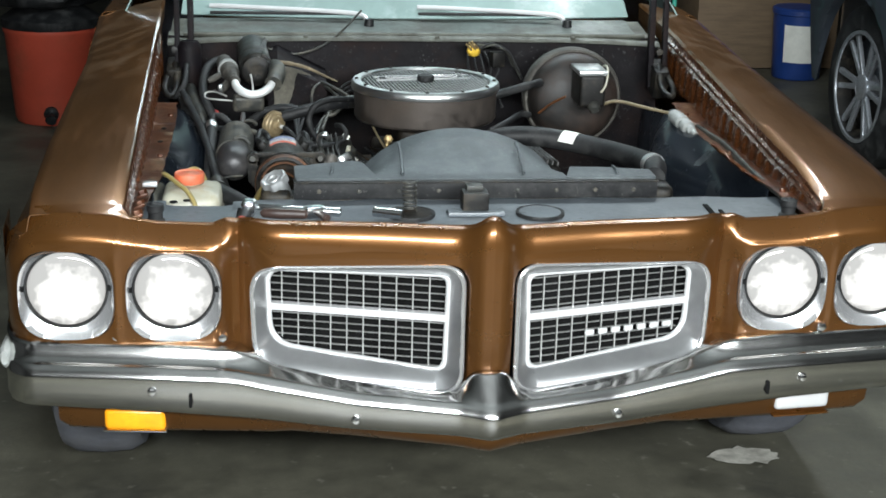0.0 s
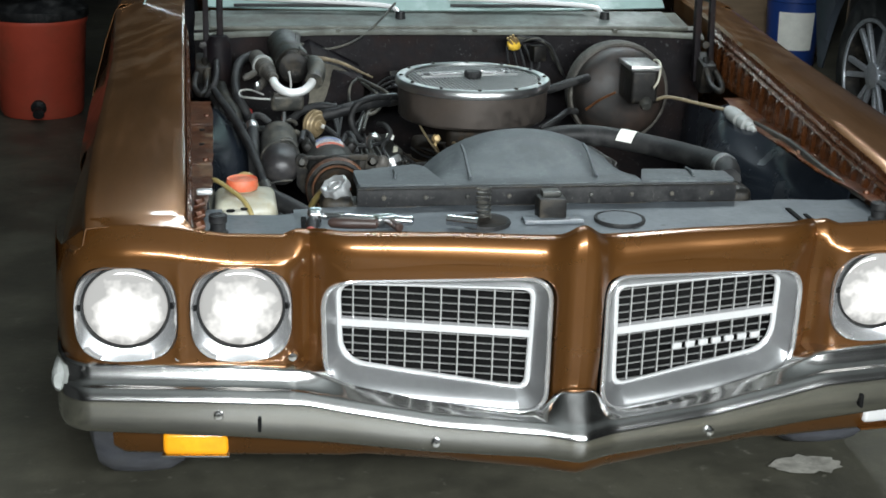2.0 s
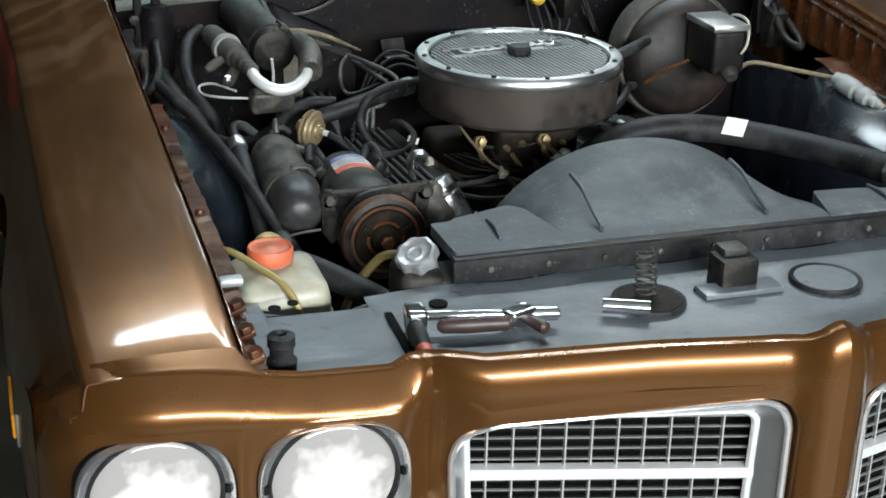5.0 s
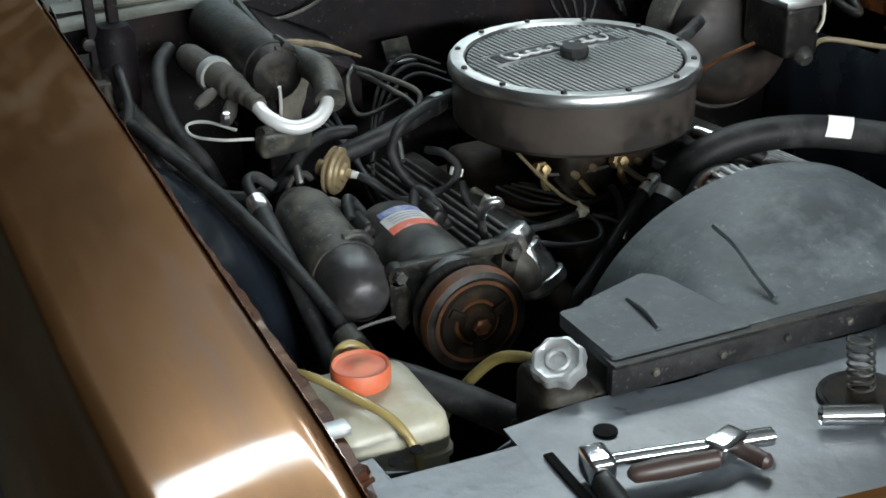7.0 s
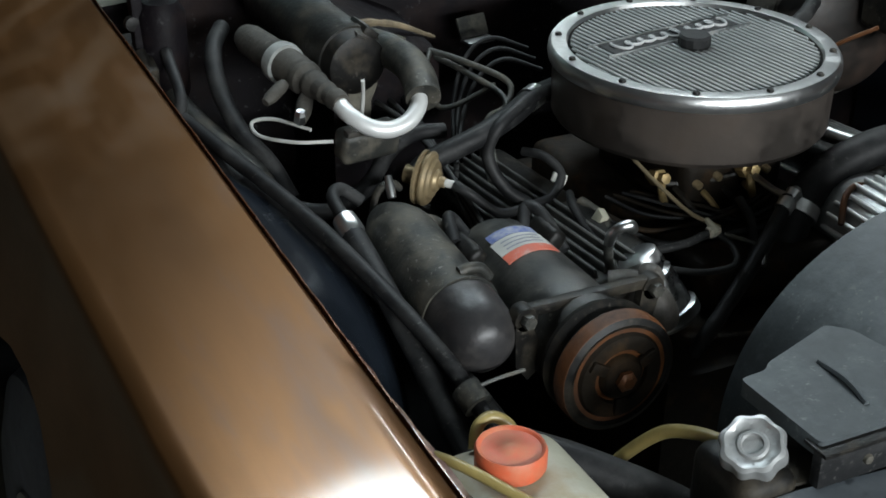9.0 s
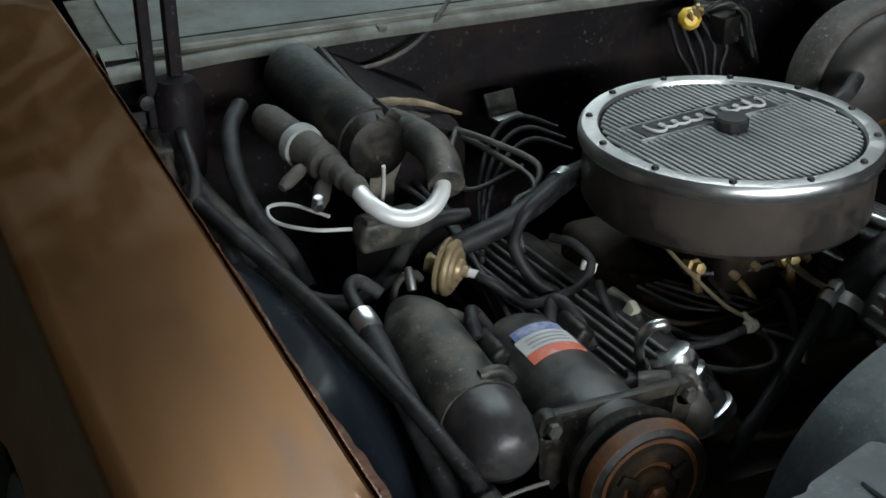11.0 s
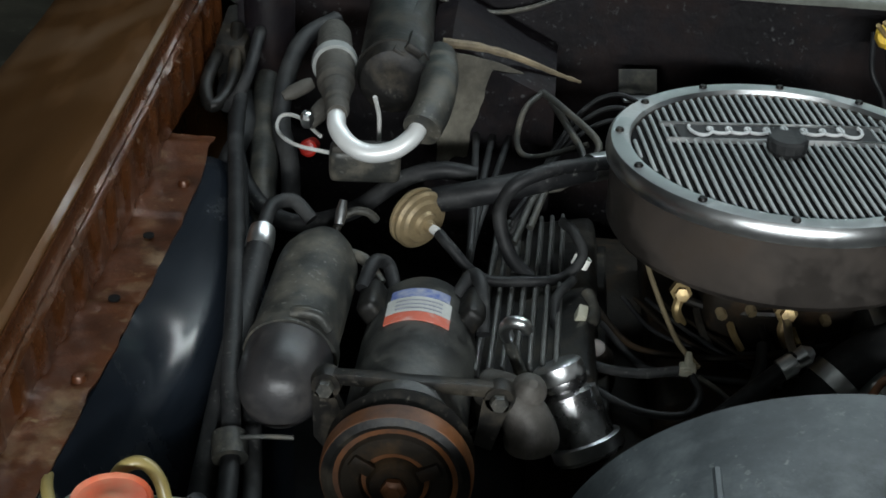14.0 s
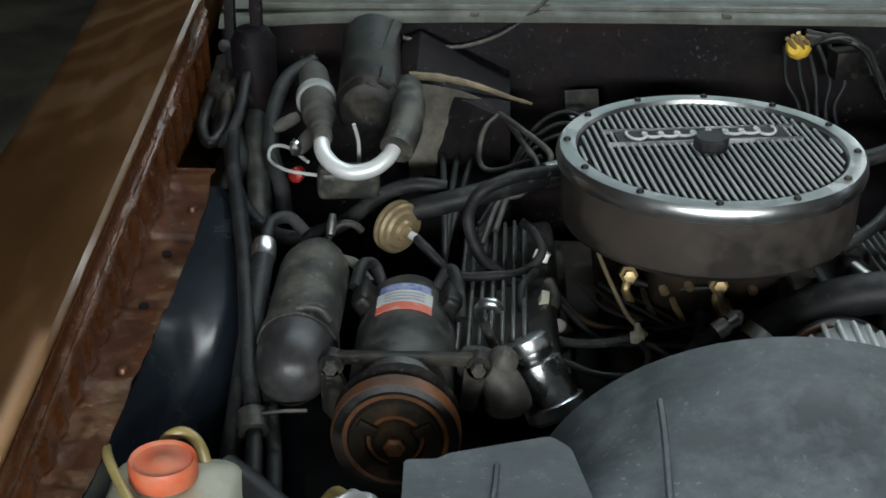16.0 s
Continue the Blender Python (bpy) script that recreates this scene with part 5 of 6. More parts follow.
for k, (a, b) in enumerate((((-0.265, 1.231, 0.802), (-0.199, 1.138, 0.781)), ((-0.255, 1.24, 0.79), (-0.215, 1.12, 0.77)))):
    hose("ignition_lead", [a, (0.6 * a[0] + 0.4 * b[0], 0.6 * a[1] + 0.4 * b[1], a[2] - 0.005), b, (b[0] - 0.02, b[1] - 0.03, b[2] - 0.02), (b[0] - 0.05, b[1] - 0.04, b[2] - 0.03), (b[0] - 0.07, b[1] - 0.10, b[2] - 0.06)], 0.0042, GREYM)
for k in range(3):
    hose("spark_plug_lead", [(-0.13, 1.17 + 0.02 * k, 0.775 + 0.008 * k), (-0.175, 1.19 + 0.02 * k, 0.790 + 0.008 * k), (-0.215, 1.185 + 0.02 * k, 0.775 + 0.006 * k), (-0.25, 1.16 + 0.015 * k, 0.74), (-0.29, 1.10, 0.70 - 0.01 * k)], 0.0030)
for k in range(3):
    hose("spark_plug_lead", [(-0.30 - 0.02 * k, 1.24, 0.74), (-0.315 - 0.01 * k, 1.12, 0.725 + 0.008 * k), (-0.33, 1.02 - 0.02 * k, 0.70), (-0.335, 0.94 - 0.03 * k, 0.66), (-0.34, 0.88 - 0.03 * k, 0.60)], 0.0042)
hose("ignition_lead", [(-0.265, 1.231, 0.802), (-0.285, 1.20, 0.79), (-0.29, 1.17, 0.76), (-0.27, 1.16, 0.75), (-0.21, 1.15, 0.775)], 0.0035, GREYM)

hose("hook_pipe", [(-0.470, 0.955, 0.735), (-0.463, 0.962, 0.752), (-0.450, 0.968, 0.760), (-0.436, 0.972, 0.757), (-0.428, 0.975, 0.748)], 0.0045, GREYM, "dull hooked metal pipe")
for k in range(4):
    hose("carburettor_wire", [(-0.17 + 0.012 * k, 0.94, 0.70), (-0.14 + 0.02 * k, 0.895 - 0.01 * k, 0.690 + 0.004 * k), (-0.09 + 0.02 * k, 0.868 - 0.012 * k, 0.688), (-0.03 + 0.015 * k, 0.862 - 0.01 * k, 0.694), (0.03, 0.878 - 0.008 * k, 0.70)], 0.0024, (RUBBER, GREASE, RUBBER, GREASE)[k])
for x, z in ((-0.078, 0.722), (-0.05, 0.728), (0.022, 0.724)):
    part("carburettor_screw", lathe([(0.0005, 0.006), (0.0045, 0.006), (0.0055, 0.003), (0.0055, -0.010)], 8, axis_pose((x, 0.884, z), (x + 0.1, 0.5, z - 0.1))), OLDZINC, carb)

# upper radiator hose with its clamps
up = hose("radiator_hose", [(-0.005, 0.80, 0.655), (0.01, 0.812, 0.680), (0.035, 0.824, 0.705), (0.08, 0.835, 0.730), (0.15, 0.832, 0.750), (0.23, 0.822, 0.753), (0.305, 0.806, 0.744), (0.37, 0.74, 0.742), (0.41, 0.62, 0.752), (0.425, 0.50, 0.764), (0.40, 0.405, 0.762)], 0.0235, RUBBER, "thick black upper radiator hose with a white sticker", None, 18)
part("sticker", thicken(grid_mesh(linspace(-1.5, 1.1, 14), [0, 1], lambda a, v: tuple(axis_pose((0.287, 0.8112, 0.7468), (0.325, 0.792, 0.7425)) @ Vector((0.0243 * math.sin(a), 0.0243 * math.cos(a), 0.036 * v + 0.004 * a)))), 0.0006), WHITE, up, "white paper sticker")
part("clamp", cyl((0.020, 0.817, 0.690), (0.030, 0.8225, 0.7005), [(0.0235, 0), (0.0260, 0), (0.0260, 1), (0.0235, 1)], 24), ALU, up)
part("clamp", cyl((0.423, 0.515, 0.764), (0.424, 0.50, 0.764), [(0.0235, 0), (0.026, 0), (0.026, 1), (0.0235, 1)], 24), ALU, up)
hose("heater_hose", [(-0.020, 0.786, 0.736), (-0.06, 0.765, 0.708), (-0.10, 0.748, 0.675), (-0.14, 0.735, 0.64), (-0.185, 0.72, 0.60), (-0.20, 0.71, 0.55)], 0.0092)
conn = part("hose_connector", cyl((-0.036, 0.778, 0.726), (-0.006, 0.790, 0.744), [(0.004, 0), (0.0105, 0.05), (0.0105, 0.4), (0.008, 0.5), (0.010, 0.8), (0.004, 1.0)], 14), ALU, car, "bright metal hose connector")
part("steel_rod", tube([(-0.02, 0.866, 0.738), (-0.022, 0.82, 0.735), (-0.022, 0.786, 0.738)], 0.0042, 8), ALU, conn)
AX, AZ = 0.105, 0.668
alt = part("alternator", cyl((AX, 0.700, AZ), (AX, 0.822, AZ), [(0.02, 0), (0.058, 0), (0.064, 0.1), (0.064, 0.9), (0.056, 1.0), (0.02, 1.0)], 40), SATIN, car, "ribbed aluminium alternator")
for i in range(26):
    a = 2 * math.pi * i / 26
    part("rib", box(AX + 0.065 * math.cos(a), 0.755, AZ + 0.065 * math.sin(a), 0.010, 0.075, 0.006, 0.002, pose(0, 0, 0, 0, -math.degrees(a), 0), 1), PIPE_WHITE, alt)
hose("alternator_lead", [(0.04, 0.76, 0.70), (0.06, 0.78, 0.725), (0.09, 0.79, 0.728), (0.12, 0.77, 0.715), (0.15, 0.72, 0.70)], 0.004, RUSTY)

# ---- right rear corner: heater plumbing ----
can = part("accumulator_tank", cyl((-0.442, 1.350, 0.868), (-0.426, 1.085, 0.855), [(0.016, 0), (0.034, 0.01), (0.0395, 0.05), (0.040, 0.86), (0.042, 0.865), (0.042, 0.90), (0.040, 0.905), (0.036, 0.97), (0.024, 0.99), (0.014, 0.985), (0.0005, 0.985)], 40), IRON, car, "dusty black cylindrical tank")
part("strap", box(-0.414, 1.21, 0.892, 0.014, 0.24, 0.006, 0.002, pose(0, 0, 0, 2, 35, -3)), IRON, can)
part("strap_lock", box(-0.407, 1.12, 0.889, 0.020, 0.045, 0.012, 0.003, pose(0, 0, 0, 0, 35, 0)), IRON, can)
hose("heater_elbow", [(-0.386, 1.20, 0.845), (-0.381, 1.14, 0.856), (-0.378, 1.10, 0.861), (-0.377, 1.06, 0.862), (-0.379, 1.028, 0.855), (-0.387, 0.998, 0.843)], 0.0205, GREYM, "dusty grey hose elbow", None, 16)
hose("u_pipe", [(-0.479, 1.03, 0.842), (-0.474, 1.005, 0.834), (-0.458, 0.988, 0.824), (-0.437, 0.981, 0.820), (-0.413, 0.983, 0.825), (-0.396, 0.993, 0.836), (-0.389, 1.005, 0.846)], 0.0097, PIPE_WHITE, "bright bent aluminium pipe", None, 16)
sm = part("suction_valve", cyl((-0.513, 1.245, 0.855), (-0.477, 1.022, 0.843), [(0.0106, 0), (0.0158, 0.02), (0.0194, 0.08), (0.0207, 0.3), (0.0216, 0.4), (0.0216, 0.56), (0.0198, 0.58), (0.0198, 0.62), (0.0211, 0.635), (0.0202, 0.67), (0.0154, 0.7), (0.0154, 0.725), (0.0172, 0.735), (0.0163, 0.765), (0.0136, 0.79), (0.0136, 0.86), (0.0114, 0.88), (0.0114, 0.92), (0.013, 0.93), (0.013, 0.96), (0.0106, 1.0)], 30), DUSTY, car, "dust-coated stepped metal suction valve", 25)
part("pale_band", cyl((-0.4995, 1.158, 0.8503), (-0.4968, 1.141, 0.8494), [(0.019, 0), (0.0252, 0.05), (0.026, 0.5), (0.0252, 0.95), (0.019, 1)], 32), PALECAP, sm, "pale dusty collar")
part("valve_stub", cyl((-0.515, 1.10, 0.845), (-0.545, 1.085, 0.832), [(0.006, 0), (0.008, 0.2), (0.008, 0.7), (0.005, 1.0)], 12), DUSTY, sm)
part("valve_stub", cyl((-0.495, 1.085, 0.832), (-0.512, 1.06, 0.812), [(0.008, 0), (0.010, 0.3), (0.010, 0.6), (0.006, 1.0)], 12), DUSTY, sm)
part("sensor_nut", lathe([(0.003, -0.012), (0.007, -0.010), (0.0075, 0.002), (0.005, 0.007), (0.0005, 0.008)], 6, pose(-0.514, 1.056, 0.822, 20)), ALU, car, "bright sensor nut", 20)
hose("thin_wire", [(-0.485, 1.03, 0.795), (-0.525, 1.045, 0.795), (-0.552, 1.09, 0.79), (-0.552, 1.115, 0.797), (-0.53, 1.10, 0.803), (-0.50, 1.06, 0.80)], 0.0022, LABELW)
hose("thin_wire", [(-0.437, 1.06, 0.80), (-0.437, 1.055, 0.83), (-0.441, 1.045, 0.856)], 0.0024, LABELW)
hp = part("valve_block", box(-0.447, 1.022, 0.792, 0.075, 0.030, 0.040, 0.010, pose(0, 0, 0, 8, 0, 6), 3), GREYM, car, "dusty dark expansion valve block")
part("block_lip", box(-0.447, 1.010, 0.812, 0.066, 0.012, 0.008, 0.003, pose(0, 0, 0, 8, 0, 6), 2), DUSTY, hp)
part("red_cap", lathe([(0.009, -0.02), (0.0095, -0.015), (0.0105, 0.008), (0.008, 0.011), (0.0005, 0.012)], 16, axis_pose((-0.533, 1.19, 0.728), (-0.54, 1.0, 0.78))), mat("bright_red_plastic", (0.50, 0.025, 0.015), 0.35, 0, 0.15, 30), car, "small bright red cap")
hb = part("heater_box", loft([[(-0.40, y, 0.56), (-0.40, y, zt), (-0.375, y, zt + 0.012), (-0.25, y, zb), (-0.245, y, 0.56)] for y, zt, zb in ((1.235, 0.835, 0.79), (1.26, 0.848, 0.80), (1.38, 0.86, 0.81))]), FIREWALL, car, "dirty heater box with rust-tan edges")
part("box_edge", tube([(-0.385, 1.236, 0.852), (-0.345, 1.242, 0.848), (-0.30, 1.255, 0.834), (-0.25, 1.285, 0.806), (-0.22, 1.31, 0.788)], 0.007, 8, radius=lambda u: 0.9 - 0.6 * u + 0.25 * noise.noise(Vector((u * 14, 0, 3)))), TANEDGE, hb, "rust-tan seam")
part("stained_face", thicken(grid_mesh(linspace(0, 1, 22), linspace(0, 1, 22), lambda u, v: (-0.385 + (0.095 - 0.035 * v) * u + 0.004 * noise.noise(Vector((u * 5, v * 6, 2))), 1.228 + 0.03 * u * u - 0.004 * (1 - v), 0.846 - 0.03 * u * u - (0.15 - 0.05 * u) * v + 0.008 * noise.noise(Vector((u * 7, 3, v * 4))) * v)), 0.002), STAINED, hb, "pale stained patch on the heater box")
for i, pts in enumerate(([(-0.605, 1.36, 0.83), (-0.598, 1.27, 0.775), (-0.58, 1.16, 0.758), (-0.563, 1.06, 0.745), (-0.555, 0.98, 0.70)],
                         [(-0.52, 1.31, 0.845), (-0.55, 1.255, 0.838), (-0.562, 1.20, 0.808), (-0.557, 1.14, 0.775), (-0.54, 1.095, 0.752), (-0.53, 1.05, 0.72)],
                         [(-0.615, 1.17, 0.77), (-0.595, 1.08, 0.755), (-0.56, 1.01, 0.742), (-0.515, 0.98, 0.735), (-0.46, 1.0, 0.742), (-0.41, 1.04, 0.765), (-0.37, 1.058, 0.772), (-0.33, 1.06, 0.768)],
                         [(-0.64, 1.32, 0.80), (-0.645, 1.24, 0.775), (-0.63, 1.19, 0.772), (-0.61, 1.2, 0.80), (-0.605, 1.27, 0.84)],
                         [(-0.625, 1.26, 0.76), (-0.61, 1.19, 0.77), (-0.60, 1.14, 0.765), (-0.605, 1.06, 0.75), (-0.60, 0.98, 0.72)])):
    hose("heater_hose", pts, (0.0155, 0.0110, 0.0098, 0.0075, 0.0125)[i], RUBBER if i != 0 else GREYM)
hose("ac_hose", [(-0.618, 1.22, 0.785), (-0.60, 1.10, 0.782), (-0.575, 0.98, 0.773), (-0.55, 0.86, 0.757), (-0.523, 0.702, 0.726), (-0.509, 0.632, 0.693), (-0.50, 0.55, 0.66), (-0.49, 0.46, 0.62)], 0.0088, RUBBER, "long black hose along the inner fender")
hose("ac_hose", [(-0.585, 1.05, 0.755), (-0.56, 0.93, 0.745), (-0.535, 0.82, 0.728), (-0.505, 0.70, 0.70), (-0.488, 0.62, 0.672), (-0.48, 0.54, 0.64), (-0.47, 0.45, 0.60)], 0.0082)
h2 = hose("ac_hose", [(-0.531, 0.885, 0.766), (-0.530, 0.84, 0.752), (-0.530, 0.77, 0.728), (-0.53, 0.70, 0.70), (-0.53, 0.60, 0.65), (-0.525, 0.52, 0.60)], 0.0130)
part("ferrule", cyl((-0.531, 0.895, 0.770), (-0.530, 0.868, 0.761), [(0.007, 0), (0.0130, 0.1), (0.0142, 0.5), (0.0142, 0.9), (0.0125, 1.0)], 18), ALU, h2, "crimped bright ferrule")
hose("ac_hose", [(-0.531, 0.895, 0.770), (-0.528, 0.93, 0.778), (-0.51, 0.95, 0.775), (-0.49, 0.94, 0.76)], 0.0075)
part("cable_tie", cyl((-0.513, 0.645, 0.70), (-0.508, 0.625, 0.69), [(0.013, 0), (0.0155, 0), (0.0155, 1), (0.013, 1)], 16), GREYM, h2)
part("tie_tail", tube([(-0.505, 0.635, 0.705), (-0.48, 0.633, 0.71), (-0.455, 0.632, 0.712)], 0.002, 6), GREYM, h2)
part("receiver_drier", lathe([(0.028, 0), (0.031, 0.01), (0.031, 0.11), (0.022, 0.125), (0.0005, 0.127)], 28, pose(-0.60, 1.30, 0.77)), FIREWALL, car, "black drier bottle in the corner")
part("rubber_grommet", lathe([(0.02, 0), (0.03, 0.01), (0.032, 0.03), (0.024, 0.05), (0.0005, 0.055)], 20, axis_pose((-0.625, 1.385, 0.80), (-0.60, 1.0, 0.84))), mat("maroon_rubber", (0.12, 0.035, 0.025), 0.6, 0, 0.3, 20), car, "maroon rubber grommet")
hose("throttle_cable", [(-0.40, 1.36, 0.865), (-0.33, 1.365, 0.85), (-0.26, 1.37, 0.87), (-0.20, 1.40, 0.91), (-0.15, 1.44, 0.955)], 0.0030, GREYM)
for s in (-1, 1):
    hinge = part("hood_hinge", box(s * 0.652 + (0.022 if s < 0 else 0), 1.31, 0.955, 0.014, 0.020, 0.40, 0.003, pose(0, 0, 0, -7, 0, 0)), FIREWALL, car, "black upright hood hinge arm")
    part("second_arm", box(s * 0.618 + (0.022 if s < 0 else 0), 1.32, 0.965, 0.016, 0.022, 0.38, 0.003, pose(0, 0, 0, -5, 0, 0)), FIREWALL, hinge)
    part("hinge_base", box(s * 0.638, 1.30, 0.80, 0.04, 0.09, 0.08, 0.01, pose(0, 0, 0, 15, 0, 0)), IRON, hinge)
    part("hinge_bolt", lathe([(0.0005, 0.006), (0.009, 0.005), (0.010, -0.004)], 12, axis_pose((s * 0.637, 1.295, 0.872), (s * 0.637, 0, 0.95))), IRON, hinge)
    hose("hinge_spring_wire", [(s * 0.645, 1.28, 0.83), (s * 0.66, 1.22, 0.79), (s * 0.645, 1.18, 0.775), (s * 0.63, 1.22, 0.79), (s * 0.635, 1.28, 0.84)], 0.008, IRON)

# ---- firewall fittings and brake booster ----
bracket = part("firewall_bracket", box(-0.149, 1.334, 0.785, 0.048, 0.004, 0.030, 0.001, pose(0, 0, 0, -25, 0, 10)), GREYM, car, "small grey sheet bracket")
part("bracket_foot", box(-0.145, 1.322, 0.768, 0.045, 0.022, 0.004, 0.001, pose(0, 0, 0, 0, 0, 10)), ALU, bracket)
plug = part("wiring_plug", lathe([(0.010, -0.02), (0.015, -0.016), (0.017, 0.0), (0.015, 0.010), (0.009, 0.018), (0.0005, 0.018)], 9, axis_pose((0.140, 1.325, 0.868), (0.02, 1.1, 0.93))), mat("yellow_plastic", (0.70, 0.45, 0.05), 0.4, 0, 0.2, 30), car, "round yellow wiring plug")
for i in range(4):
    part("prong", tube([(0.134 + 0.005 * i, 1.31, 0.872 + 0.006 * (i % 2)), (0.118 + 0.007 * i, 1.296, 0.890 + 0.004 * (i % 3))], 0.003, 6), BRASS, plug)
for i in range(6):
    hose("wiring_lead", [(0.15, 1.33, 0.865 + 0.005 * i), (0.185 + 0.008 * i, 1.32, 0.888 - 0.003 * i), (0.225 + 0.006 * i, 1.335, 0.872 - 0.008 * i), (0.245 + 0.008 * i, 1.35, 0.835 - 0.012 * i)], 0.0032, (RUBBER, COWL, RUBBER)[i % 3])
for i in range(5):
    hose("wiring_lead", [(0.13 + 0.015 * i, 1.36, 0.86), (0.13 + 0.02 * i, 1.33, 0.82), (0.15 + 0.012 * i, 1.32, 0.78), (0.14 + 0.02 * i, 1.30, 0.72)], 0.0034)
part("relay", box(0.205, 1.33, 0.845, 0.035, 0.03, 0.04, 0.004, pose(0, 0, 0, 0, 0, 15)), IRON, car, "black relay box")
boost = part("brake_booster", lathe([(0.04, -0.06), (0.10, -0.058), (0.116, -0.045), (0.120, -0.005), (0.123, 0.0), (0.123, 0.008), (0.117, 0.012), (0.112, 0.03), (0.095, 0.048), (0.06, 0.056), (0.03, 0.062), (0.0005, 0.062)], 48, axis_pose((0.385, 1.20, 0.770), (0.37, 0.2, 0.80))), mat("grimy_booster", (0.008, 0.0065, 0.0055), 0.5, 0.1, 0.5, 9, 0.3, dirt=(0.032, 0.016, 0.009), dirt_amount=0.3, dirt_scale=8), car, "grimy round brake booster")
# lighter ring puts the lit edge of the booster shell into colour
part("lit_shell_rim", lathe([(0.112, -0.062), (0.124, -0.052), (0.1275, -0.03), (0.1285, -0.006), (0.1285, 0.004), (0.124, 0.011), (0.119, 0.012), (0.119, 0.004), (0.112, -0.05)], 56, axis_pose((0.385, 1.20, 0.770), (0.37, 0.2, 0.80))), DUSTY, boost, "grey rim of the booster shell, lightened for its lit edge")
mc = part("master_cylinder", box(0.400, 1.075, 0.820, 0.066, 0.11, 0.082, 0.010, None, 3), IRON, car, "black cast master cylinder with a bright lid")
part("lid", box(0.400, 1.075, 0.865, 0.072, 0.116, 0.012, 0.003), ALU, mc, "bright metal lid")
part("bail_wire", tube([(0.437, 1.12, 0.84), (0.440, 1.09, 0.872), (0.437, 1.03, 0.874), (0.430, 1.012, 0.84), (0.418, 1.01, 0.82)], 0.0028, 6), MILKY, mc)
part("outlet", cyl((0.405, 1.03, 0.785), (0.405, 1.01, 0.775), [(0.016, 0), (0.016, 0.6), (0.010, 1.0)], 12), GREYM, mc)
hose("brake_line", [(0.425, 1.03, 0.785), (0.47, 1.05, 0.790), (0.53, 1.01, 0.783), (0.59, 0.958, 0.777)], 0.0042, TANWIRE)
sensor = part("brake_switch", cyl((0.588, 0.962, 0.778), (0.613, 0.835, 0.755), [(0.006, 0), (0.009, 0.02), (0.013, 0.04), (0.0135, 0.14), (0.017, 0.16), (0.0185, 0.30), (0.018, 0.46), (0.0135, 0.49), (0.0135, 0.55), (0.0175, 0.58), (0.0165, 0.72), (0.011, 0.76), (0.011, 0.86), (0.008, 0.88), (0.006, 1.0)], 18), PALECAP, car, "pale corroded brake pressure switch")
hose("switch_wire", [(0.613, 0.838, 0.754), (0.625, 0.80, 0.74), (0.615, 0.76, 0.71), (0.598, 0.74, 0.68), (0.60, 0.73, 0.64)], 0.0035, TANWIRE)
hose("booster_hose", [(0.10, 1.09, 0.785), (0.17, 1.085, 0.80), (0.235, 1.10, 0.815), (0.29, 1.14, 0.82)], 0.0105)
hose("vacuum_hose", [(0.14, 0.98, 0.73), (0.19, 1.02, 0.745), (0.23, 1.08, 0.75), (0.26, 1.12, 0.74)], 0.008)
hose("brake_line", [(0.34, 1.06, 0.80), (0.31, 1.09, 0.775), (0.285, 1.12, 0.745)], 0.003, RUSTY)
part("chrome_pipe", tube([(0.14, 0.92, 0.735), (0.17, 0.87, 0.728), (0.20, 0.83, 0.715)], 0.010, 10), ALU, car)
for i in range(3):
    hose("wiring_lead", [(0.64, 0.30 + 0.02 * i, 0.75), (0.63, 0.5, 0.752 + 0.006 * i), (0.64, 0.7, 0.758 + 0.004 * i), (0.635, 0.9, 0.76)], 0.005, GREYM)

# ---- washer bottle and front corner ----
outline = rounded([(-0.060, -0.075), (0.060, -0.075), (0.060, 0.06), (-0.060, 0.06)], 0.022, 5)
rings = [[(-0.555 + k * p.x, 0.462 + k * p.y, z) for p in outline] for k, z in ((0.86, 0.58), (0.95, 0.60), (1.0, 0.685), (1.0, 0.712), (0.95, 0.727), (0.86, 0.733), (0.6, 0.738), (0.4, 0.740))]
bottle = part("washer_bottle", loft(rings), MILKY, car, "yellowed white plastic washer bottle with a red cap")
part("bottle_seam", loft([[(-0.555 + k * p.x, 0.462 + k * p.y, z) for p in outline] for k, z in ((1.0, 0.684), (1.045, 0.686), (1.045, 0.692), (1.0, 0.694))], cap=False), MILKY, bottle)
part("neck", lathe([(0.026, 0.73), (0.026, 0.748), (0.024, 0.75)], 28, pose(-0.561, 0.470, 0)), MILKY, bottle)
part("cap", lathe([(0.029, 0.742), (0.0305, 0.745), (0.0305, 0.760), (0.029, 0.763), (0.027, 0.7625), (0.0255, 0.7605), (0.010, 0.7605), (0.008, 0.762), (0.0005, 0.762)], 36, pose(-0.561, 0.470, 0)), REDCAP, bottle, "faded red-orange screw cap")
hose("washer_hose", [(-0.625, 0.52, 0.745), (-0.61, 0.475, 0.757), (-0.585, 0.43, 0.752), (-0.56, 0.395, 0.74), (-0.545, 0.375, 0.715), (-0.54, 0.37, 0.68)], 0.0048, YELLOWHOSE, "yellowed clear washer hose")
hose("washer_hose", [(-0.575, 0.508, 0.738), (-0.567, 0.518, 0.752), (-0.552, 0.522, 0.756), (-0.538, 0.515, 0.748), (-0.530, 0.506, 0.728)], 0.0055, YELLOWHOSE)
hose("overflow_hose", [(-0.385, 0.405, 0.752), (-0.398, 0.44, 0.745), (-0.412, 0.472, 0.727), (-0.433, 0.508, 0.676), (-0.445, 0.53, 0.63)], 0.0062, YELLOWHOSE, "yellowed radiator overflow hose")
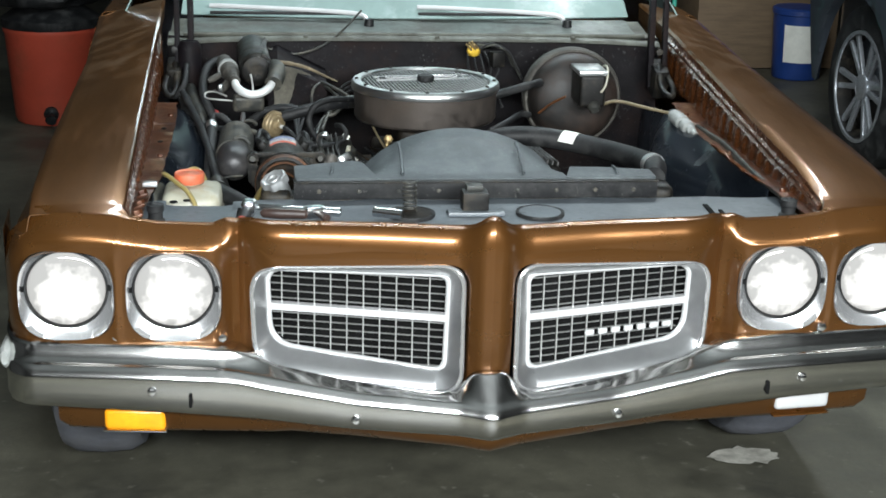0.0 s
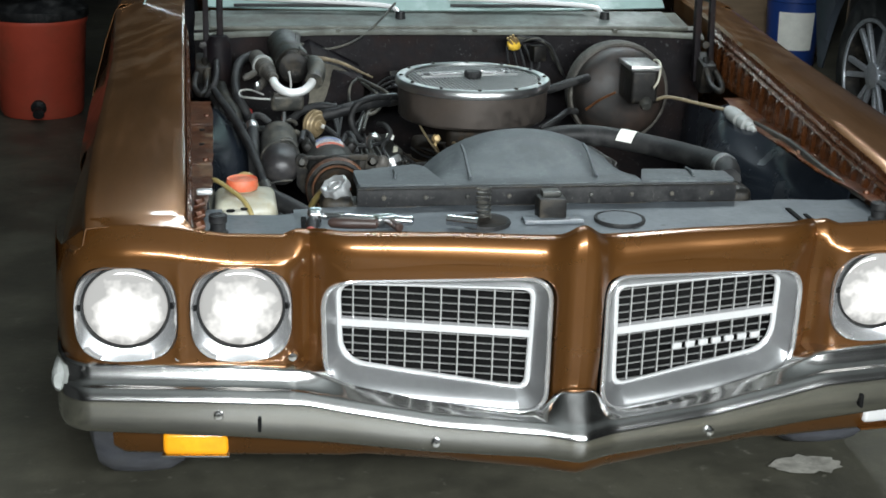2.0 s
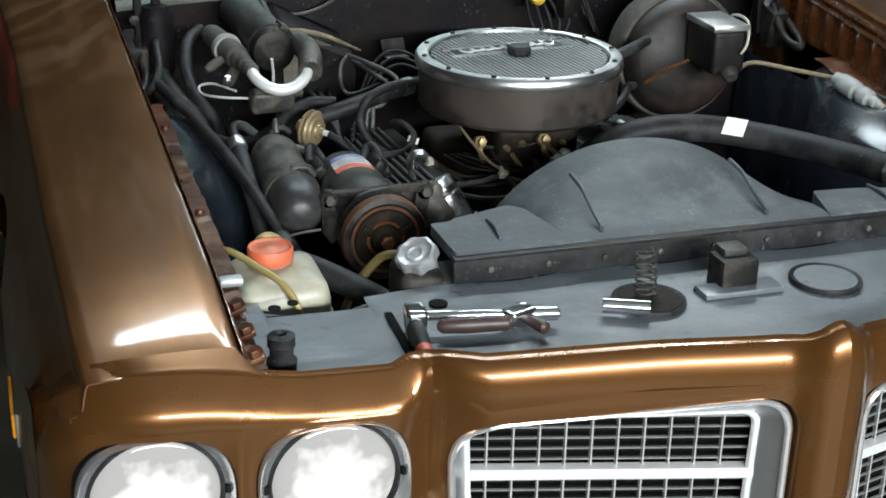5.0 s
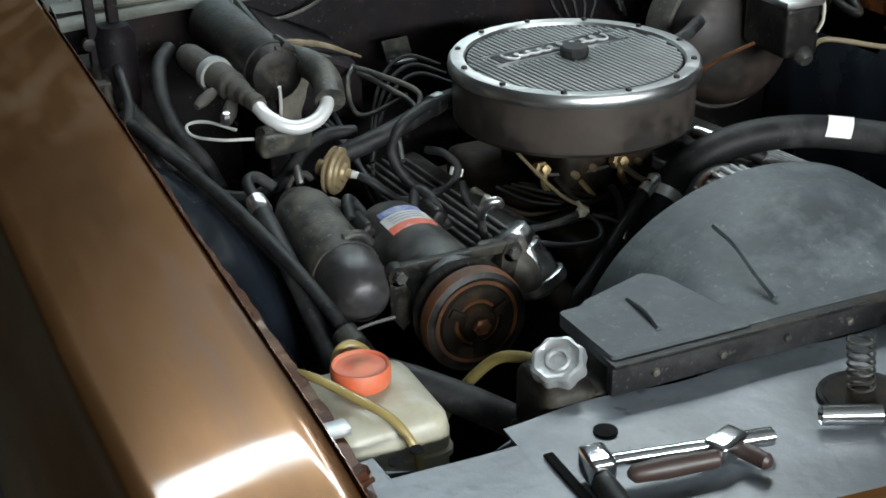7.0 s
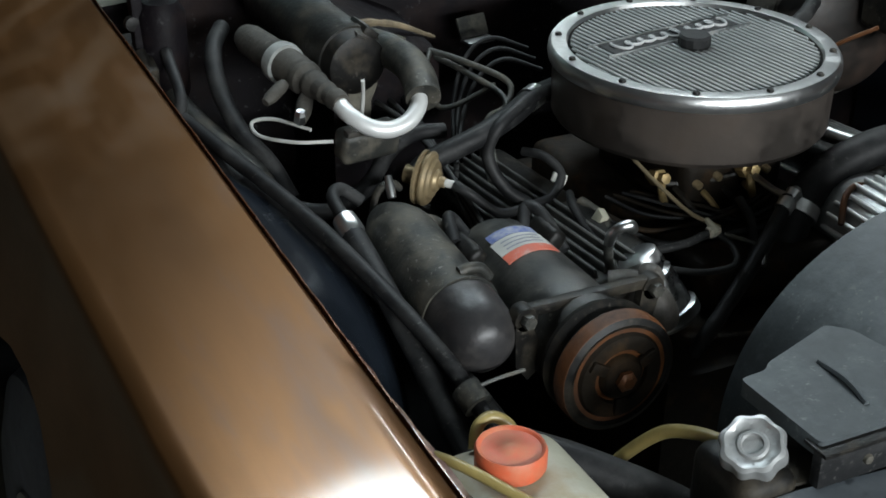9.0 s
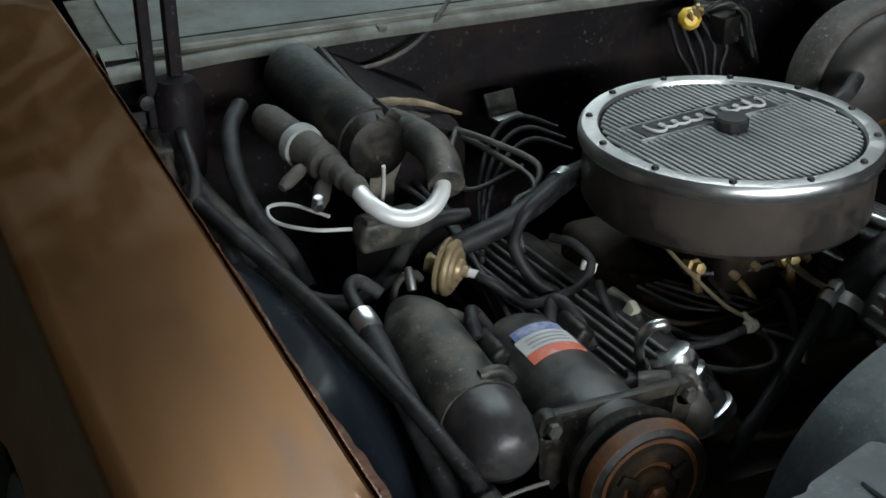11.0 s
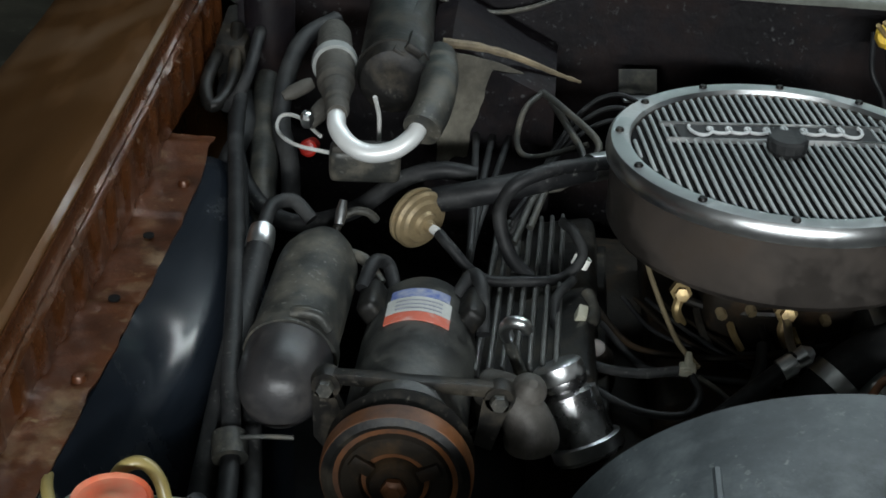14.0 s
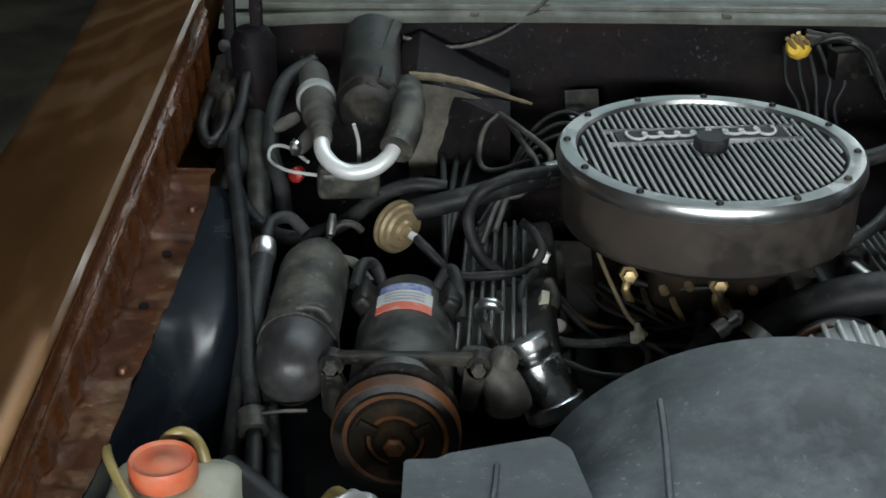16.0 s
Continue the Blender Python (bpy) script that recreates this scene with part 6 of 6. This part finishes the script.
hose("lower_pipe", [(-0.52, 0.52, 0.715), (-0.485, 0.495, 0.705), (-0.44, 0.455, 0.69), (-0.41, 0.42, 0.678), (-0.395, 0.40, 0.66)], 0.0185)
for y, z in ((0.16, 0.765), (0.215, 0.768), (0.275, 0.772)):
    clip = part("wing_clip", box(-0.640, y, z - 0.003, 0.022, 0.020, 0.006, 0.002, pose(0, 0, 0, 0, -18, 0)), RUST, car)
    part("bolt", lathe([(0.0005, 0.010), (0.008, 0.010), (0.009, 0.007), (0.009, 0.0)], 6, pose(-0.638, y, z - 0.002, 0, -18)), RUST, clip)
part("wing_clip", box(-0.632, 0.36, 0.768, 0.03, 0.02, 0.010, 0.004), SATIN, car)
for x in (-0.457, 0.47):
    part("slot", box(x, 0.19, SUPPORT_Z + 0.003, 0.010, 0.17, 0.003, 0.001, pose(0, 0, 0, 0, 0, -2)), DARK, core)
    part("slot", box(x + 0.02, 0.17, SUPPORT_Z + 0.003, 0.008, 0.13, 0.003, 0.001, pose(0, 0, 0, 0, 0, -2)), DARK, core)
side = part("side_marker", box(-0.902, 0.42, 0.60, 0.012, 0.11, 0.035, 0.004), AMBER, car, "amber side marker")
part("rim", box(-0.899, 0.42, 0.60, 0.010, 0.13, 0.05, 0.004), CHROME, side)

# ---- tools lying on the support panel ----
TOP = SUPPORT_Z + 0.005
ratchet = thing("ratchet", "bright steel ratchet with a long extension on the support panel", "ratchet")
part("extension", cyl((-0.425, 0.215, TOP + 0.018), (-0.262, 0.192, TOP + 0.012), [(0.004, 0), (0.0065, 0.02), (0.0065, 0.62), (0.009, 0.63), (0.009, 0.98), (0.005, 1.0)], 14), CHROME, ratchet)
part("head", box(-0.437, 0.216, TOP + 0.016, 0.026, 0.036, 0.03, 0.007, pose(0, 0, 0, 0, 0, -8), 3), CHROME, ratchet)
part("joint", box(-0.312, 0.198, TOP + 0.012, 0.04, 0.026, 0.022, 0.005, pose(0, 0, 0, 0, 0, 20), 3), CHROME, ratchet)
part("drive", cyl((-0.302, 0.192, TOP + 0.010), (-0.290, 0.160, TOP + 0.009), [(0.003, 0), (0.008, 0.05), (0.008, 0.9), (0.005, 1.0)], 12), GRIP, ratchet)
part("grip", cyl((-0.415, 0.198, TOP + 0.011), (-0.325, 0.186, TOP + 0.010), [(0.004, 0), (0.009, 0.06), (0.0105, 0.4), (0.009, 0.94), (0.004, 1)], 16), GRIP, ratchet, "dark brown grip")
driver = thing("screwdriver", "black screwdriver with an orange handle tip", "screwdriver")
part("handle", cyl((-0.442, 0.200, TOP + 0.012), (-0.449, 0.140, TOP + 0.012), [(0.004, 0), (0.011, 0.05), (0.012, 0.4), (0.010, 0.9), (0.0105, 1)], 16), RUBBER, driver)
part("tip", cyl((-0.449, 0.140, TOP + 0.012), (-0.453, 0.106, TOP + 0.012), [(0.0105, 0), (0.011, 0.5), (0.007, 0.95), (0.0005, 1)], 16), ORANGE, driver)
sock = thing("socket", "polished steel socket lying in the panel recess", "socket")
part("socket_body", cyl((-0.200, 0.204, TOP + 0.010), (-0.146, 0.180, TOP + 0.010), [(0.007, 0.06), (0.0085, 0), (0.010, 0.01), (0.010, 0.98), (0.006, 1.0), (0.0005, 0.98)], 20), CHROME, sock)
spring = thing("spring", "grey coil spring standing on the support panel", "spring")
part("coil", tube([(-0.128 + 0.013 * math.cos(a), 0.232 + 0.013 * math.sin(a) + a * 0.0002, TOP + 0.003 + a * 0.0013) for a in linspace(0, 44, 140)], 0.0016, 6, 1), GREYM, spring)

# ---- things round the car ----
cooler = thing("drink_cooler", "orange plastic drink cooler with a black spigot and lid", "cooler")
part("tub", lathe([(0.175, 0.0), (0.185, 0.02), (0.213, 0.41), (0.220, 0.42), (0.220, 0.44), (0.20, 0.44)], 40, pose(-1.40, 4.42, 0.003)), ORANGE, cooler)
part("lid", lathe([(0.222, 0.44), (0.226, 0.445), (0.226, 0.48), (0.15, 0.53), (0.0005, 0.535)], 40, pose(-1.40, 4.42, 0.003)), RUBBER, cooler)
part("spigot", cyl((-1.395, 4.24, 0.07), (-1.39, 4.17, 0.045), [(0.03, 0), (0.035, 0.3), (0.02, 0.5), (0.025, 1.0)], 16), RUBBER, cooler)
bag = thing("black_bag", "crumpled black bag piled on the cooler", "bag")
bm = bmesh.new()
bmesh.ops.create_icosphere(bm, subdivisions=4, radius=1)
for v in bm.verts:
    v.co *= 1 + 0.3 * noise.noise(v.co * 2.2) + 0.1 * noise.noise(v.co * 6)
    v.co = Vector((v.co.x * 0.30 - 1.42, v.co.y * 0.25 + 4.45, max(v.co.z * 0.2, -0.12) + 0.66))
part("sack", bm, RUBBER, bag)
bucket = thing("blue_bucket", "dark blue plastic bucket with a white label", "bucket")
part("tub", lathe([(0.13, 0.0), (0.135, 0.01), (0.152, 0.36), (0.16, 0.365), (0.16, 0.39), (0.15, 0.40), (0.0005, 0.40)], 36, pose(2.60, 5.50, 0.003)), BLUE, bucket)
part("label", thicken(grid_mesh(linspace(-2.5, -1.1, 12), [0.10, 0.31], lambda a, z: (2.60 + (0.141 + 0.045 * (z - 0.1)) * math.cos(a), 5.50 + (0.141 + 0.045 * (z - 0.1)) * math.sin(a), z + 0.003)), 0.001), WHITE, bucket, "white paper label")
crate = thing("blue_crate", "large blue plastic crate stacked behind the bucket", "crate")
part("crate_body", box(2.55, 5.95, 0.72, 0.75, 0.5, 0.42, 0.03), BLUE, crate)
plank = thing("plywood_box", "bare plywood box supporting the crate", "box")
part("box_body", box(2.5, 6.0, 0.255, 0.85, 0.5, 0.50, 0.006), WOOD, plank)
pole = thing("green_pole", "thin green pole leaning on the wall", "pole")
part("pole_tube", tube([(1.62, 4.6, 0.0), (1.66, 4.9, 1.4)], 0.012, 10), mat("green_paint", (0.03, 0.30, 0.22), 0.45, 0, 0.15, 20), pole)

RIMPAINT = mat("silver_wheel_paint", (0.42, 0.44, 0.47), 0.28, 0.8, 0.1, 20)
suv = thing("parked_suv", "dark grey SUV parked beside the coupe", "car")


def suv_side(y, v):
    z = 0.30 + v * 1.05
    d = min(abs(y - 3.43), abs(y - 0.90))
    if d < 0.42:
        z = max(z, 0.35 + math.sqrt(0.42 ** 2 - d ** 2))
    return (2.10 - 0.05 * math.sin(v * 3.0) + 0.20 * max(0, v - 0.75), y, z)


part("body_side", thicken(grid_mesh(linspace(0.4, 3.93, 80), linspace(0, 1, 16), suv_side), 0.01), GREY_CAR, suv)
part("body_shell", box(3.02, 2.14, 0.85, 1.72, 3.53, 1.0, 0.1), GREY_CAR, suv)
for wy in (3.43, 0.90):
    ws = axis_pose((2.20, wy, 0.355), (1.2, wy - 0.03, 0.355))
    wt = part("wheel", lathe([(0.22, -0.10), (0.30, -0.10), (0.345, -0.08), (0.355, 0), (0.345, 0.08), (0.30, 0.10), (0.245, 0.10), (0.235, 0.07), (0.22, -0.05)], 48, ws, False), RUBBER, suv, "black tyre on an alloy wheel")
    part("rim_barrel", lathe([(0.235, 0.095), (0.222, 0.095), (0.215, 0.03), (0.05, 0.0), (0.0005, 0.0)], 40, ws, False), IRON, wt)
    part("rim_lip", lathe([(0.240, 0.09), (0.240, 0.102), (0.225, 0.102), (0.222, 0.085)], 48, ws, False), RIMPAINT, wt)
    part("hub", lathe([(0.055, 0.02), (0.055, 0.085), (0.03, 0.095), (0.0005, 0.095)], 24, ws), RIMPAINT, wt)
    for i in range(6):
        for k in (-9, 9):
            a = math.radians(i * 60 + k)
            part("spoke", box(0, 0, 0, 0.19, 0.024, 0.02, 0.006, ws @ pose(0, 0, 0.075, 0, 0, math.degrees(a)) @ pose(0.135, 0, 0, 0, -4, 0)), RIMPAINT, wt)
